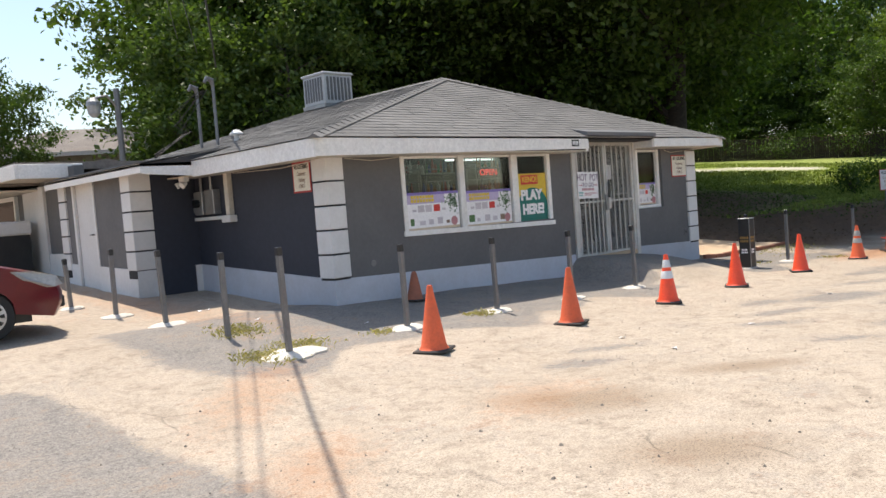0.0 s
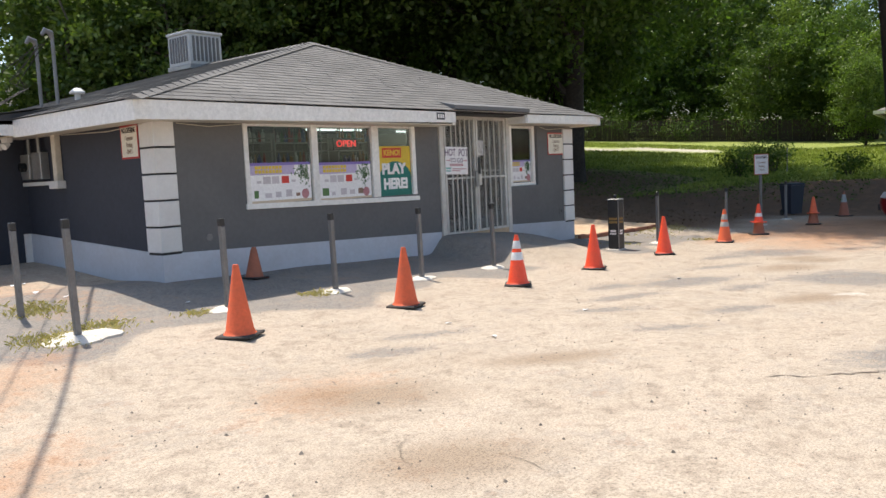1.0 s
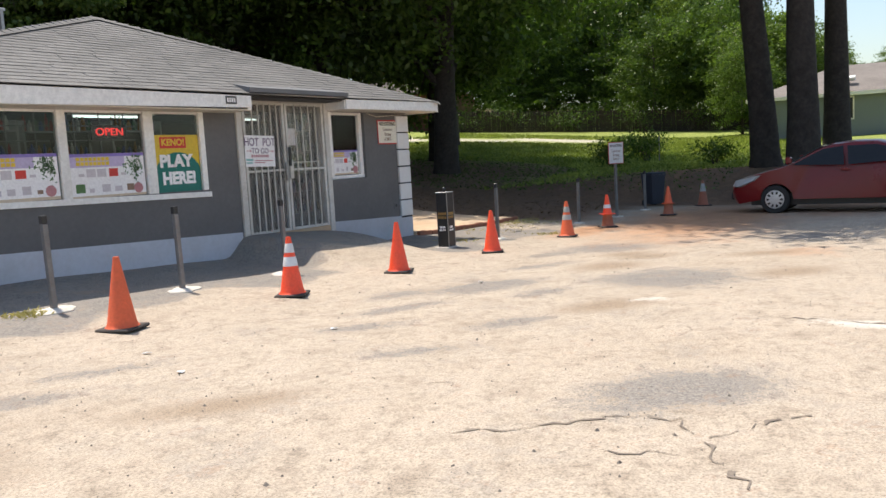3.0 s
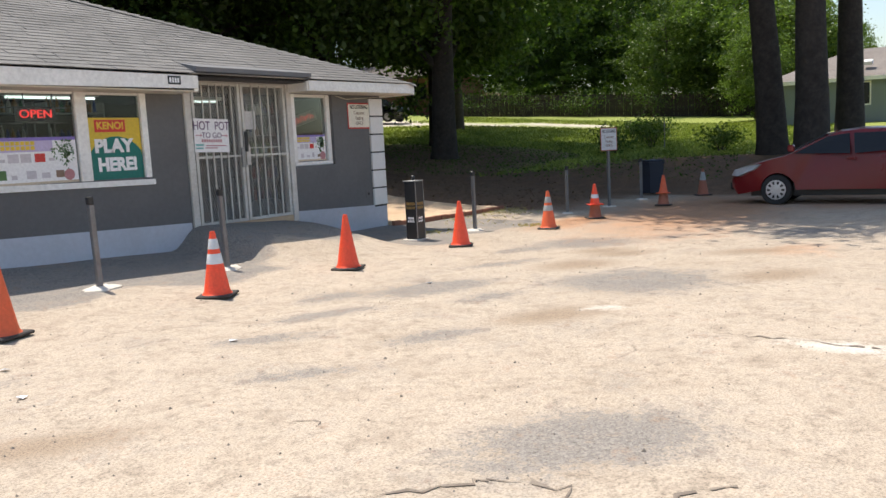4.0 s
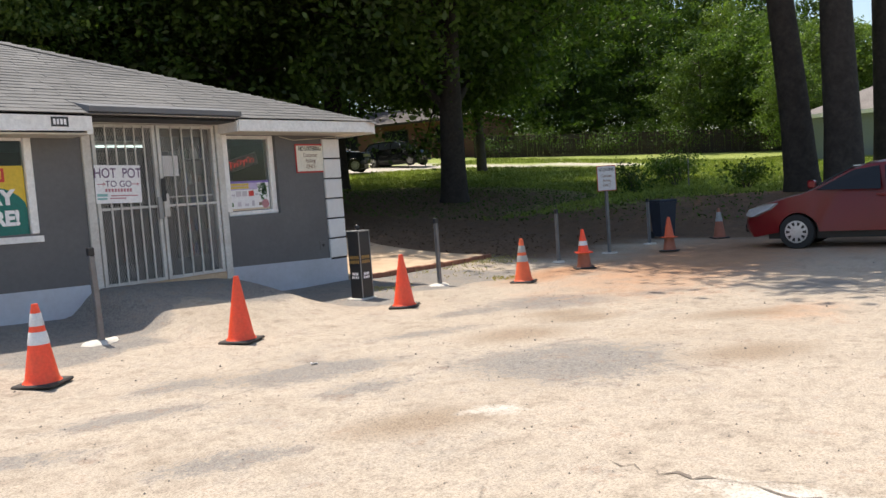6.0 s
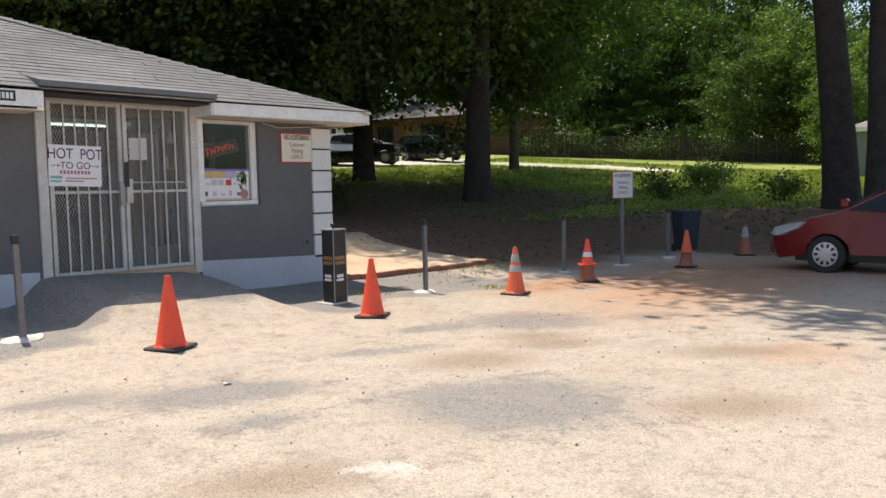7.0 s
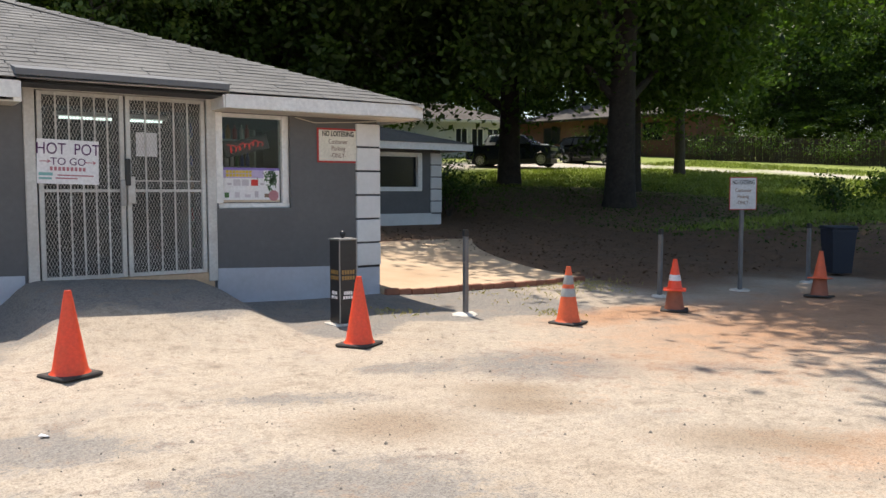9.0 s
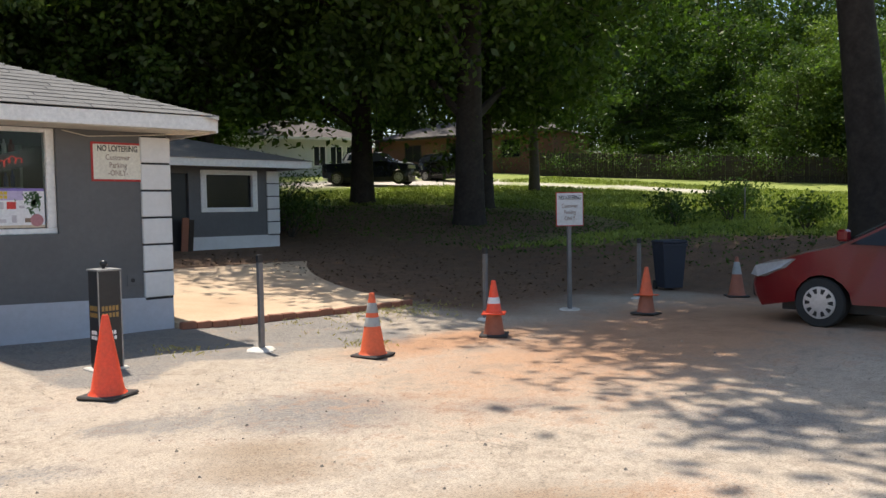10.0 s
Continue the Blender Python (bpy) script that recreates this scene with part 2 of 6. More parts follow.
BRICKRED = surface("red_brick_edging", (0.30, 0.12, 0.07), 0.85, (0.18, 0.10, 0.07), 2.0, 40, 0.5, 0.6)
BARK = surface("furrowed_dark_bark", (0.040, 0.031, 0.025), 0.95, (0.017, 0.014, 0.012), 2.5, 9, 0.7, 1.0, vary=0.35)
LIMB = surface("grey_brown_bark", (0.085, 0.07, 0.055), 0.95, (0.04, 0.032, 0.027), 2.5, 12, 0.6, 0.8, vary=0.3)
SIGNW = surface("cream_sign_face", (0.74, 0.70, 0.60), 0.45, (0.5, 0.42, 0.32), 3.0, 30, 0.3, 0.05)
SIGNRED = surface("red_sign_border", (0.46, 0.03, 0.025), 0.5)
INK = surface("black_sign_ink", (0.02, 0.02, 0.02), 0.5)
BROWNINK = surface("faded_brown_ink", (0.26, 0.17, 0.12), 0.5)
PAPER = surface("white_paper", (0.88, 0.86, 0.86), 0.7, (0.76, 0.72, 0.73), 3.0, 30, 0.3, 0.05)
# near-black colour for shop doors and interior, standing in for the dimness inside
INTERIOR = surface("unlit_interior_dark", (0.045, 0.045, 0.044), 0.8)
WOOD = surface("weathered_fence_wood", (0.045, 0.034, 0.025), 0.9, (0.035, 0.027, 0.02), 2.0, 25, 0.6, 0.6, vary=0.3)
BRICK = surface("brown_brick_wall", (0.17, 0.075, 0.05), 0.85, (0.10, 0.06, 0.045), 1.5, 30, 0.5, 0.5)
SIDING = surface("blue_grey_siding", (0.19, 0.22, 0.235), 0.6, (0.2, 0.22, 0.22), 1.0, 20, 0.4, 0.1)
TAN = surface("pale_green_siding", (0.36, 0.37, 0.30), 0.7, (0.26, 0.25, 0.2), 1.0, 20, 0.4, 0.1)
FARROOF = surface("brown_grey_shingles_far", (0.20, 0.175, 0.155), 0.9, (0.12, 0.10, 0.09), 0.8, 14, 0.5, 0.6, vary=0.25)
DARKROOF = surface("dark_brown_shingles_far", (0.10, 0.085, 0.075), 0.9, (0.07, 0.06, 0.055), 0.8, 14, 0.5, 0.6, vary=0.25)
DARKGLASS = surface("dark_window_glass", (0.012, 0.014, 0.016), 0.05, spec=0.3)
REDPAINT = surface("metallic_red_car_paint", (0.17, 0.004, 0.009), 0.3, (0.14, 0.004, 0.008), 1.0, 60, 0.2, 0.0, spec=0.35, coat=0.25)
MAROON = surface("maroon_car_paint", (0.12, 0.004, 0.010), 0.3, (0.10, 0.004, 0.009), 1.0, 60, 0.2, 0.0, spec=0.35, coat=0.3)
NAVYCAR = surface("dark_blue_car_paint", (0.012, 0.017, 0.035), 0.28, None, 1.0, 60, 0.3, 0.02, metal=0.3, coat=0.8)
BLACKCAR = surface("black_car_paint", (0.01, 0.011, 0.013), 0.25, None, 1.0, 60, 0.3, 0.02, coat=0.8)
WHITECAR = surface("white_car_paint", (0.7, 0.7, 0.7), 0.3, None, 1.0, 60, 0.2, 0.02, coat=0.6)
HUBCAP = surface("silver_hubcap", (0.55, 0.55, 0.56), 0.35, (0.3, 0.28, 0.26), 6.0, 40, 0.4, 0.05, metal=0.6)
LAMPGLASS = surface("clear_headlamp_lens", (0.40, 0.41, 0.42), 0.15, spec=0.7)
PANE = glass("window_glass")
BINBLUE = surface("dark_blue_bin_plastic", (0.020, 0.026, 0.042), 0.6, (0.035, 0.036, 0.04), 3.0, 40, 0.4, 0.1)
WEED = leaf_material("weed_blades", (0.46, 0.39, 0.15), (0.66, 0.57, 0.26), (0.9, 0.9, 0.5))
LAWN = leaf_material("lawn_blades", (0.15, 0.20, 0.04), (0.32, 0.38, 0.09), (0.9, 1.0, 0.5))
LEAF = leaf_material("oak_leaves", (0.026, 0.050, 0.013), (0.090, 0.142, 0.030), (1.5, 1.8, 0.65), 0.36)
# paler copy of the leaf green, for crowns meant to look sunlit
LEAFB = leaf_material("pale_sunlit_leaves", (0.036, 0.068, 0.016), (0.108, 0.160, 0.036), (1.5, 1.7, 0.65))
# brightest leaf copy: sunshine on the young trees is put into the colour
LEAFC = leaf_material("young_leaves_sunlit_tint", (0.05, 0.085, 0.02), (0.16, 0.225, 0.055), (1.5, 1.7, 0.7), 0.36)
GROUND = ground_material()


# ---- mesh helpers ----
def mesh_of(name, verts, faces, material):
    me = bpy.data.meshes.new(name)
    me.from_pydata([tuple(v) for v in verts], [], faces)
    me.update()
    for mt in (material if isinstance(material, (list, tuple)) else [material]):
        me.materials.append(mt)
    return me


class Geo:
    """Collects vertices and faces for one mesh."""

    def __init__(self):
        self.v, self.f = [], []

    def add(self, verts, faces):
        k = len(self.v)
        self.v += [tuple(p) for p in verts]
        self.f += [tuple(i + k for i in q) for q in faces]
        return self

    def box(self, x0, x1, y0, y1, z0, z1, m=None):
        vs = [Vector((x, y, z)) for z in (z0, z1) for y in (y0, y1) for x in (x0, x1)]
        if m is not None:
            vs = [m @ p for p in vs]
        return self.add(vs, [(0, 2, 3, 1), (4, 5, 7, 6), (0, 1, 5, 4), (2, 6, 7, 3), (0, 4, 6, 2), (1, 3, 7, 5)])

    def bevel_box(self, x0, x1, y0, y1, z0, z1, b=0.01, m=None):
        """A box with chamfered edges."""
        vs, fs = [], []
        xs, ys, zs = (x0, x1), (y0, y1), (z0, z1)
        idx = {}
        for i in (0, 1):
            for j in (0, 1):
                for k in (0, 1):
                    sx, sy, sz = 1 - 2 * i, 1 - 2 * j, 1 - 2 * k
                    for a, d in enumerate(((0, b, b), (b, 0, b), (b, b, 0))):
                        idx[i, j, k, a] = len(vs)
                        vs.append(Vector((xs[i] + sx * d[0], ys[j] + sy * d[1], zs[k] + sz * d[2])))
        for i in (0, 1):
            q = [idx[i, 0, 0, 0], idx[i, 1, 0, 0], idx[i, 1, 1, 0], idx[i, 0, 1, 0]]
            fs.append(q if i else q[::-1])
            q = [idx[0, i, 0, 1], idx[0, i, 1, 1], idx[1, i, 1, 1], idx[1, i, 0, 1]]
            fs.append(q if i else q[::-1])
            q = [idx[0, 0, i, 2], idx[1, 0, i, 2], idx[1, 1, i, 2], idx[0, 1, i, 2]]
            fs.append(q if i else q[::-1])
        for i in (0, 1):
            for j in (0, 1):
                fs.append([idx[i, j, 0, 0], idx[i, j, 1, 0], idx[i, j, 1, 1], idx[i, j, 0, 1]])
                fs.append([idx[i, 0, j, 0], idx[i, 1, j, 0], idx[i, 1, j, 2], idx[i, 0, j, 2]])
                fs.append([idx[0, i, j, 1], idx[1, i, j, 1], idx[1, i, j, 2], idx[0, i, j, 2]])
                for k in (0, 1):
                    fs.append([idx[i, j, k, 0], idx[i, j, k, 1], idx[i, j, k, 2]])
        if m is not None:
            vs = [m @ p for p in vs]
        return self.add(vs, fs)

    def tube(self, pts, radii, n=10, cap=True):
        """A round tube along points."""
        pts = [Vector(p) for p in pts]
        if isinstance(radii, (int, float)):
            radii = [radii] * len(pts)
        k = len(self.v)
        for i, p in enumerate(pts):
            d = (pts[min(i + 1, len(pts) - 1)] - pts[max(i - 1, 0)]).normalized()
            a = d.cross(Vector((0, 0, 1)) if abs(d.z) < 0.9 else Vector((1, 0, 0))).normalized()
            b = d.cross(a)
            for j in range(n):
                w = 2 * math.pi * j / n
                self.v.append(tuple(p + radii[i] * (math.cos(w) * a + math.sin(w) * b)))
        for i in range(len(pts) - 1):
            for j in range(n):
                self.f.append((k + i * n + j, k + i * n + (j + 1) % n, k + (i + 1) * n + (j + 1) % n, k + (i + 1) * n + j))
        if cap:
            self.f.append(tuple(k + j for j in range(n))[::-1])
            self.f.append(tuple(k + (len(pts) - 1) * n + j for j in range(n)))
        return self

    def lathe(self, prof, n=24, square=0.0):
        """Turns (radius, height) pairs round z."""
        k = len(self.v)
        for r, z in prof:
            for j in range(n):
                w = 2 * math.pi * (j + 0.5) / n
                self.v.append((r * math.cos(w), r * math.sin(w), z))
        for i in range(len(prof) - 1):
            for j in range(n):
                self.f.append((k + i * n + j, k + i * n + (j + 1) % n, k + (i + 1) * n + (j + 1) % n, k + (i + 1) * n + j))
        self.f.append(tuple(k + j for j in range(n))[::-1])
        self.f.append(tuple(k + (len(prof) - 1) * n + j for j in range(n)))
        return self

    def prism(self, poly, axis, a, b):
        """Extrudes a 2D outline along an axis (0 x, 1 y, 2 z) from a to b."""
        def p3(p, c):
            q = list(p)
            q.insert(axis, c)
            return tuple(q)
        n = len(poly)
        return self.add([p3(p, a) for p in poly] + [p3(p, b) for p in poly],
                        [tuple(range(n))[::-1], tuple(range(n, 2 * n))] + [(i, (i + 1) % n, n + (i + 1) % n, n + i) for i in range(n)])

    def mesh(self, name, material, smooth=False):
        me = mesh_of(name, self.v, self.f, material)
        bm = bmesh.new()
        bm.from_mesh(me)
        bmesh.ops.recalc_face_normals(bm, faces=bm.faces)
        bm.to_mesh(me)
        bm.free()
        if smooth:
            me.polygons.foreach_set("use_smooth", [True] * len(me.polygons))
            me.set_sharp_from_angle(angle=radians(35))
        return me


def part(name, geo, material, parent, label="", smooth=False, m=None):
    ob = new(name, geo if isinstance(geo, bpy.types.Mesh) else geo.mesh(name, material, smooth))
    if parent is not None:
        ob.parent = parent
    if m is not None:
        ob.matrix_basis = m
    if label:
        ob["label"] = label
    return ob


def thing(name, label, category, m=None, group="", kind="", geo=None, material=None, smooth=False):
    ob = new(name, None if geo is None else geo.mesh(name, material, smooth))
    if m is not None:
        ob.matrix_basis = m
    return tagged(ob, label, category, group, kind)


def lettering(text, size, material, name, parent, m, stretch=1.0, thick=0.002, label="", bold=0.0):
    cu = bpy.data.curves.new(name, "FONT")
    cu.body, cu.size, cu.extrude, cu.offset = text, size, thick, bold
    cu.align_x, cu.align_y = "CENTER", "CENTER"
    tmp = bpy.data.objects.new(name, cu)
    scene.collection.objects.link(tmp)
    dg = bpy.context.evaluated_depsgraph_get()
    me = bpy.data.meshes.new_from_object(tmp.evaluated_get(dg))
    bpy.data.objects.remove(tmp)
    bpy.data.curves.remove(cu)
    me.transform(Matrix.Diagonal((stretch, 1, 1, 1)))
    me.materials.clear()
    me.materials.append(material)
    return part(name, me, None, parent, label, m=m)


UP = pose(0, 0, 0, 90, 0, 0)  # turns a flat layout to stand upright, facing -y


def soft_plus(t, w):
    return w * np.logaddexp(0, np.asarray(t, float) / w)


def smooth_step(a, b, t):
    t = np.clip((np.asarray(t, float) - a) / (b - a), 0, 1)
    return t * t * (3 - 2 * t)


def height(x, y):
    """The height of the ground: a lot that falls a little to the right, rises behind the store and climbs a bank to the neighbours."""
    x, y = np.asarray(x, float), np.asarray(y, float)
    z = 0.16 - 0.34 * smooth_step(4.5, 21, x)
    z = z + 0.06 * soft_plus(y - 8.2, 0.6) + 0.026 * soft_plus(y - 16, 2)
    z = z - 0.11 * (1 - smooth_step(5.2, 7.6, y)) * (1 - smooth_step(8, 18, x))
    z = z + (0.3 + 0.5 * (1 - smooth_step(8, 16, y))) * smooth_step(27, 32, x) + 0.055 * soft_plus(x - 32, 2)
    z = z + 0.09 * smooth_step(8.0, 9.4, y) * (1 - smooth_step(9, 16, x)) * (1 - smooth_step(9.6, 11, y))
    ramp = smooth_step(6.4, 9.1, y) * smooth_step(12.75, 13.25, x) * (1 - smooth_step(15.1, 15.75, x)) * (1 - smooth_step(9.6, 10.4, y))
    z = z + 0.34 * ramp
    near = (1 - smooth_step(26, 40, x)) * (1 - smooth_step(12, 20, y))
    z = z + near * (0.012 * np.sin(x * 1.3 + 0.6 * y) * np.sin(y * 1.1 - 0.4 * x) + 0.006 * np.sin(3.1 * x - 1.7 * y))
    return z


def hz(x, y):
    return float(height(x, y))


# ---- ground ----
def stretch_axis(lo, hi, step, reach):
    fine = np.arange(lo, hi, step)
    out, d = [], step
    p = hi
    while p < reach:
        out.append(p)
        d *= 1.09
        p += d
    back, d, p = [], step, lo - step
    while p > -reach:
        back.append(p)
        d *= 1.09
        p -= d
    return np.array(back[::-1] + list(fine) + out + [reach])


def blob(x, y, cx, cy, rx, ry, turn=0.0):
    c, s = math.cos(turn), math.sin(turn)
    u, v = (x - cx) * c + (y - cy) * s, -(x - cx) * s + (y - cy) * c
    return np.clip(1.25 - np.sqrt((u / rx) ** 2 + (v / ry) ** 2) * 0.75, 0, 1)


def near_line(x, y, pts):
    d = np.full(np.shape(x), 1e9)
    for (ax, ay), (bx, by) in zip(pts, pts[1:]):
        vx, vy = bx - ax, by - ay
        t = np.clip(((x - ax) * vx + (y - ay) * vy) / (vx * vx + vy * vy), 0, 1)
        d = np.minimum(d, np.hypot(x - ax - t * vx, y - ay - t * vy))
    return d


DRIVE = [(37, 44.5), (42, 38.8), (46, 35.6), (49.8, 32.5), (52, 29), (53, 25), (53, 21)]
CRACKS = [
    ([(7.3, 1.62), (7.53, 1.29), (7.91, 1.01), (8.07, .80), (8.05, .63), (7.80, .42), (7.56, .27), (7.22, 0.0)], .05),
    ([(7.32, .95), (7.38, .8), (7.5, .55), (7.57, .37)], .035),
    ([(7.80, .42), (7.92, .29), (8.2, .2), (8.36, .11), (8.6, -.2)], .045),
    ([(7.93, 2.47), (8.08, 2.40), (8.2, 2.25), (8.19, 2.06)], .028),
    ([(11.25, .95), (11.20, .62), (11.24, .25), (11.15, -.05), (11.18, -.35)], .07),
    ([(13.28, 4.19), (13.45, 4.18), (13.6, 4.1), (13.74, 4.07)], .028),
    ([(5.48, 4.55), (5.62, 4.35), (5.59, 4.1)], .02),
    ([(5.0, 2.29), (4.98, 2.06), (4.86, 1.79)], .025),
    ([(12.9, 6.1), (13.2, 6.75), (13.15, 7.4), (13.5, 7.8)], .015),
    ([(15.4, 6.3), (15.35, 6.9), (15.6, 7.6), (15.6, 8.4)], .02),
    ([(7.0, 11.2), (6.6, 10.4), (6.2, 9.8), (6.0, 9.1)], .02),
]


def build_ground():
    xs, ys = stretch_axis(-3.0, 28.0, 0.11, 900), stretch_axis(-3.0, 14.0, 0.11, 900)
    X, Y = np.meshgrid(xs, ys)
    Z = height(np.clip(X, -30, 110), np.clip(Y, -30, 110))
    wob = 0.25 * np.sin(X * 1.7) + 0.18 * np.sin(X * 3.9 + 1.3)
    tar = np.zeros_like(X)
    tar = np.maximum(tar, smooth_step(6.5, 7.3, Y + wob) * smooth_step(3.6, 4.6, X) * (1 - smooth_step(19.5, 21, X)) * (1 - smooth_step(9.8, 11, Y)) * 0.95 * (1 - 0.75 * smooth_step(12.3, 12.9, X) * (1 - smooth_step(15.4, 15.8, X)) * (1 - smooth_step(7.5, 8.2, Y + wob))))
    tar = np.maximum(tar, (1 - smooth_step(2.3, 3.1, X + 0.3 * wob)) * (1 - smooth_step(7.4, 8.4, Y + wob)) * smooth_step(3.4, 5.2, Y + X * 0.6))
    for b in ((13.45, 2.45, 1.15, .95, -.7), (16.7, 4.5, 1.05, .85, -.75), (12.3, 4.3, .95, .5, -.5), (11.5, 4.95, .8, .42, -.4), (15.7, 4.9, .6, .4, -.3), (9.59, 4.1, .7, .28, -.5), (8.65, .8, .8, .5, -.6), (6.6, 4.7, .6, .3, -.5), (10.3, 2.9, .7, .3, -.5), (18.9, 1.9, .8, .5, -.6), (15.6, 5.0, .9, .32, -.4), (17.9, 3.6, .8, .4, -.5), (14.2, 4.6, .9, .28, -.5), (10.6, 4.4, .9, .26, -.5), (12.0, 3.4, .6, .3, -.5), (9.0, 3.0, .7, .22, -.6), (7.4, 4.9, .8, .22, -.5)):
        tar = np.maximum(tar, (0.76 if b[3] > .45 else 0.6) * blob(X, Y, *b))
    stain = np.zeros_like(X)
    for b in ((14.45, 3.6, .5, .36, -.7), (15.6, 3.5, .45, .26, -.7), (16.3, 1.95, .6, .3, -.6), (4.75, 2.42, .5, .3, -.6), (5.44, 3.78, .6, .32, -.9), (11.4, 2.4, .5, .24, -.6), (15.8, 3.85, .4, .25, -.6), (14.3, 1.2, .5, .3, -.6), (5.5, 3.7, .5, .3, 0), (7.2, 3.3, .5, .2, -.6)):
        stain = np.maximum(stain, 0.98 * blob(X, Y, *b))
    pale = np.maximum(0.8 * blob(X, Y, 11.15, -.05, .2, .5, 0), 0.7 * blob(X, Y, 11.85, 2.1, .25, .14, -.6))
    clay = np.zeros_like(X)
    for b in ((22.8, 4.7, 4.6, 1.7, 0.1), (20.2, 6.3, 1.6, 0.6, 0.0), (26.5, 2.2, 3.0, 1.4, 0.0), (5.9, 12.6, 0.6, 3.6, 0.0), (4.0, 6.3, 1.3, 0.4, 0.8), (5.3, 4.1, 0.7, 0.45, 0.3), (3.2, 4.2, 0.9, 0.4, 0.8), (4.6, 16.5, 1.5, 3.5, 0.0), (16.6, 1.4, 0.8, 0.5, 0.0)):
        clay = np.maximum(clay, (1.0 if b[0] > 18 else 0.48) * blob(X, Y, *b))
    # soil and litter, spread also where the ground should look tree-shaded
    litter = smooth_step(13.0, 14.2, Y + 0.5 * wob + 0.1 * (X - 20)) * smooth_step(17.8, 18.4, X)
    litter = np.maximum(litter, smooth_step(6.7, 8.2, Y + wob) * smooth_step(20.6, 23.2, X + wob) * (1 - 0.35 * (1 - smooth_step(7.5, 9, Y))))
    litter = np.maximum(litter, smooth_step(24, 27, Y))
    litter = np.maximum(litter, smooth_step(26.2, 27.6, X + wob))
    turf = smooth_step(0, 3, 0.75 * (X - 30.8) + 0.30 * (Y - 6.0) + 1.2 * wob) * smooth_step(26, 29, X)
    turf = turf * (1 - 0.9 * blob(X, Y, 33, 20, 7, 8)) * (1 - smooth_step(75, 90, X))
    drive = np.maximum(1 - smooth_step(1.0, 1.4, near_line(X, Y, DRIVE)), 1 - smooth_step(2.3, 2.8, near_line(X, Y, [(41, 39.5), (46, 35.6), (50, 35)])))
    n, k = len(ys), len(xs)
    i = np.arange(n * k).reshape(n, k)
    faces = np.stack([i[:-1, :-1], i[:-1, 1:], i[1:, 1:], i[1:, :-1]], -1).reshape(-1, 4)
    me = bpy.data.meshes.new("ground")
    me.vertices.add(n * k)
    me.vertices.foreach_set("co", np.stack([X, Y, Z], -1).ravel())
    me.loops.add(faces.size)
    me.loops.foreach_set("vertex_index", faces.ravel())
    me.polygons.add(len(faces))
    me.polygons.foreach_set("loop_start", np.arange(0, faces.size, 4))
    me.polygons.foreach_set("use_smooth", np.ones(len(faces), bool))
    me.update()
    me.materials.append(GROUND)
    for nm, a in (("tar", tar), ("clay", clay), ("litter", litter), ("stain", stain), ("pale", pale), ("turf", turf), ("drive", drive)):
        me.attributes.new(nm, "FLOAT", "POINT").data.foreach_set("value", np.clip(a, 0, 1).ravel().astype(np.float32))
    tagged(new("ground", me), "dusty cracked asphalt lot running into clay, litter and lawn", "ground", kind="structure")


build_ground()


def build_cracks():
    r = random.Random(31)
    g = Geo()
    for line, w in CRACKS:
        w *= .5
        pts = []
        for (ax, ay), (bx, by) in zip(line, line[1:]):
            n = max(2, int(math.hypot(bx - ax, by - ay) / .05))
            pts += [(ax + (bx - ax) * i / n + r.gauss(0, .024), ay + (by - ay) * i / n + r.gauss(0, .024)) for i in range(n)]
        k = len(g.v)
        for i, (x, y) in enumerate(pts):
            ww = w * r.choice((.15, .3, .6, 1.3)) * r.uniform(.6, 1.2) * min(1, .25 + i / 4, .25 + (len(pts) - 1 - i) / 4)
            x2, y2 = pts[min(i + 1, len(pts) - 1)]
            x1, y1 = pts[max(i - 1, 0)]
            d = math.hypot(x2 - x1, y2 - y1) or 1
            nx, ny = -(y2 - y1) / d * ww / 2, (x2 - x1) / d * ww / 2
            z = hz(x, y) + .005
            g.v += [(x + nx, y + ny, z), (x - nx, y - ny, z)]
        g.f += [(k + 2 * i, k + 2 * i + 1, k + 2 * i + 3, k + 2 * i + 2) for i in range(len(pts) - 1) if r.random() > .14]
    tagged(new("ground_cracks", g.mesh("ground_cracks", surface("crack_dirt", (.17, .135, .105), .95, (.33, .28, .22), 9, 40, .8, .3))), "dark jagged open cracks in the asphalt", "crack", kind="stuff")


build_cracks()

# concrete slab beside the store, with a low brick edge
slab = thing("pavement_slab", "sandy concrete slab beside the store, dusty", "pavement", kind="structure")
g = Geo()
N_S = 14
top, bot = [], []
for j in range(N_S + 1):
    for i in range(9):
        x = 17.98 + (21.9 - 17.98 + 0.012 * j * j) * i / 8
        y = 9.42 + (15.6 - 9.42) * j / N_S - 0.03 * i
        top.append((x, y, hz(x, y) + 0.075 - 0.004 * j))
        bot.append((x, y, hz(x, y) - 0.25))
g.v = top + bot
W = 9
M = len(top)
for j in range(N_S):
    for i in range(8):
        a = j * W + i
        g.f += [(a, a + 1, a + W + 1, a + W), (M + a, M + a + W, M + a + W + 1, M + a + 1)]
for i in range(8):
    g.f += [(i, M + i, M + i + 1, i + 1), (N_S * W + i, N_S * W + i + 1, M + N_S * W + i + 1, M + N_S * W + i)]
for j in range(N_S):
    g.f += [(j * W, (j + 1) * W, M + (j + 1) * W, M + j * W), (j * W + 8, M + j * W + 8, M + (j + 1) * W + 8, (j + 1) * W + 8)]
part("slab", g, SLABM, slab)
brick_me = Geo().bevel_box(-.105, .105, -.045, .045, -.05, .05, .008).mesh("brick", BRICKRED)
re_ = random.Random(19)
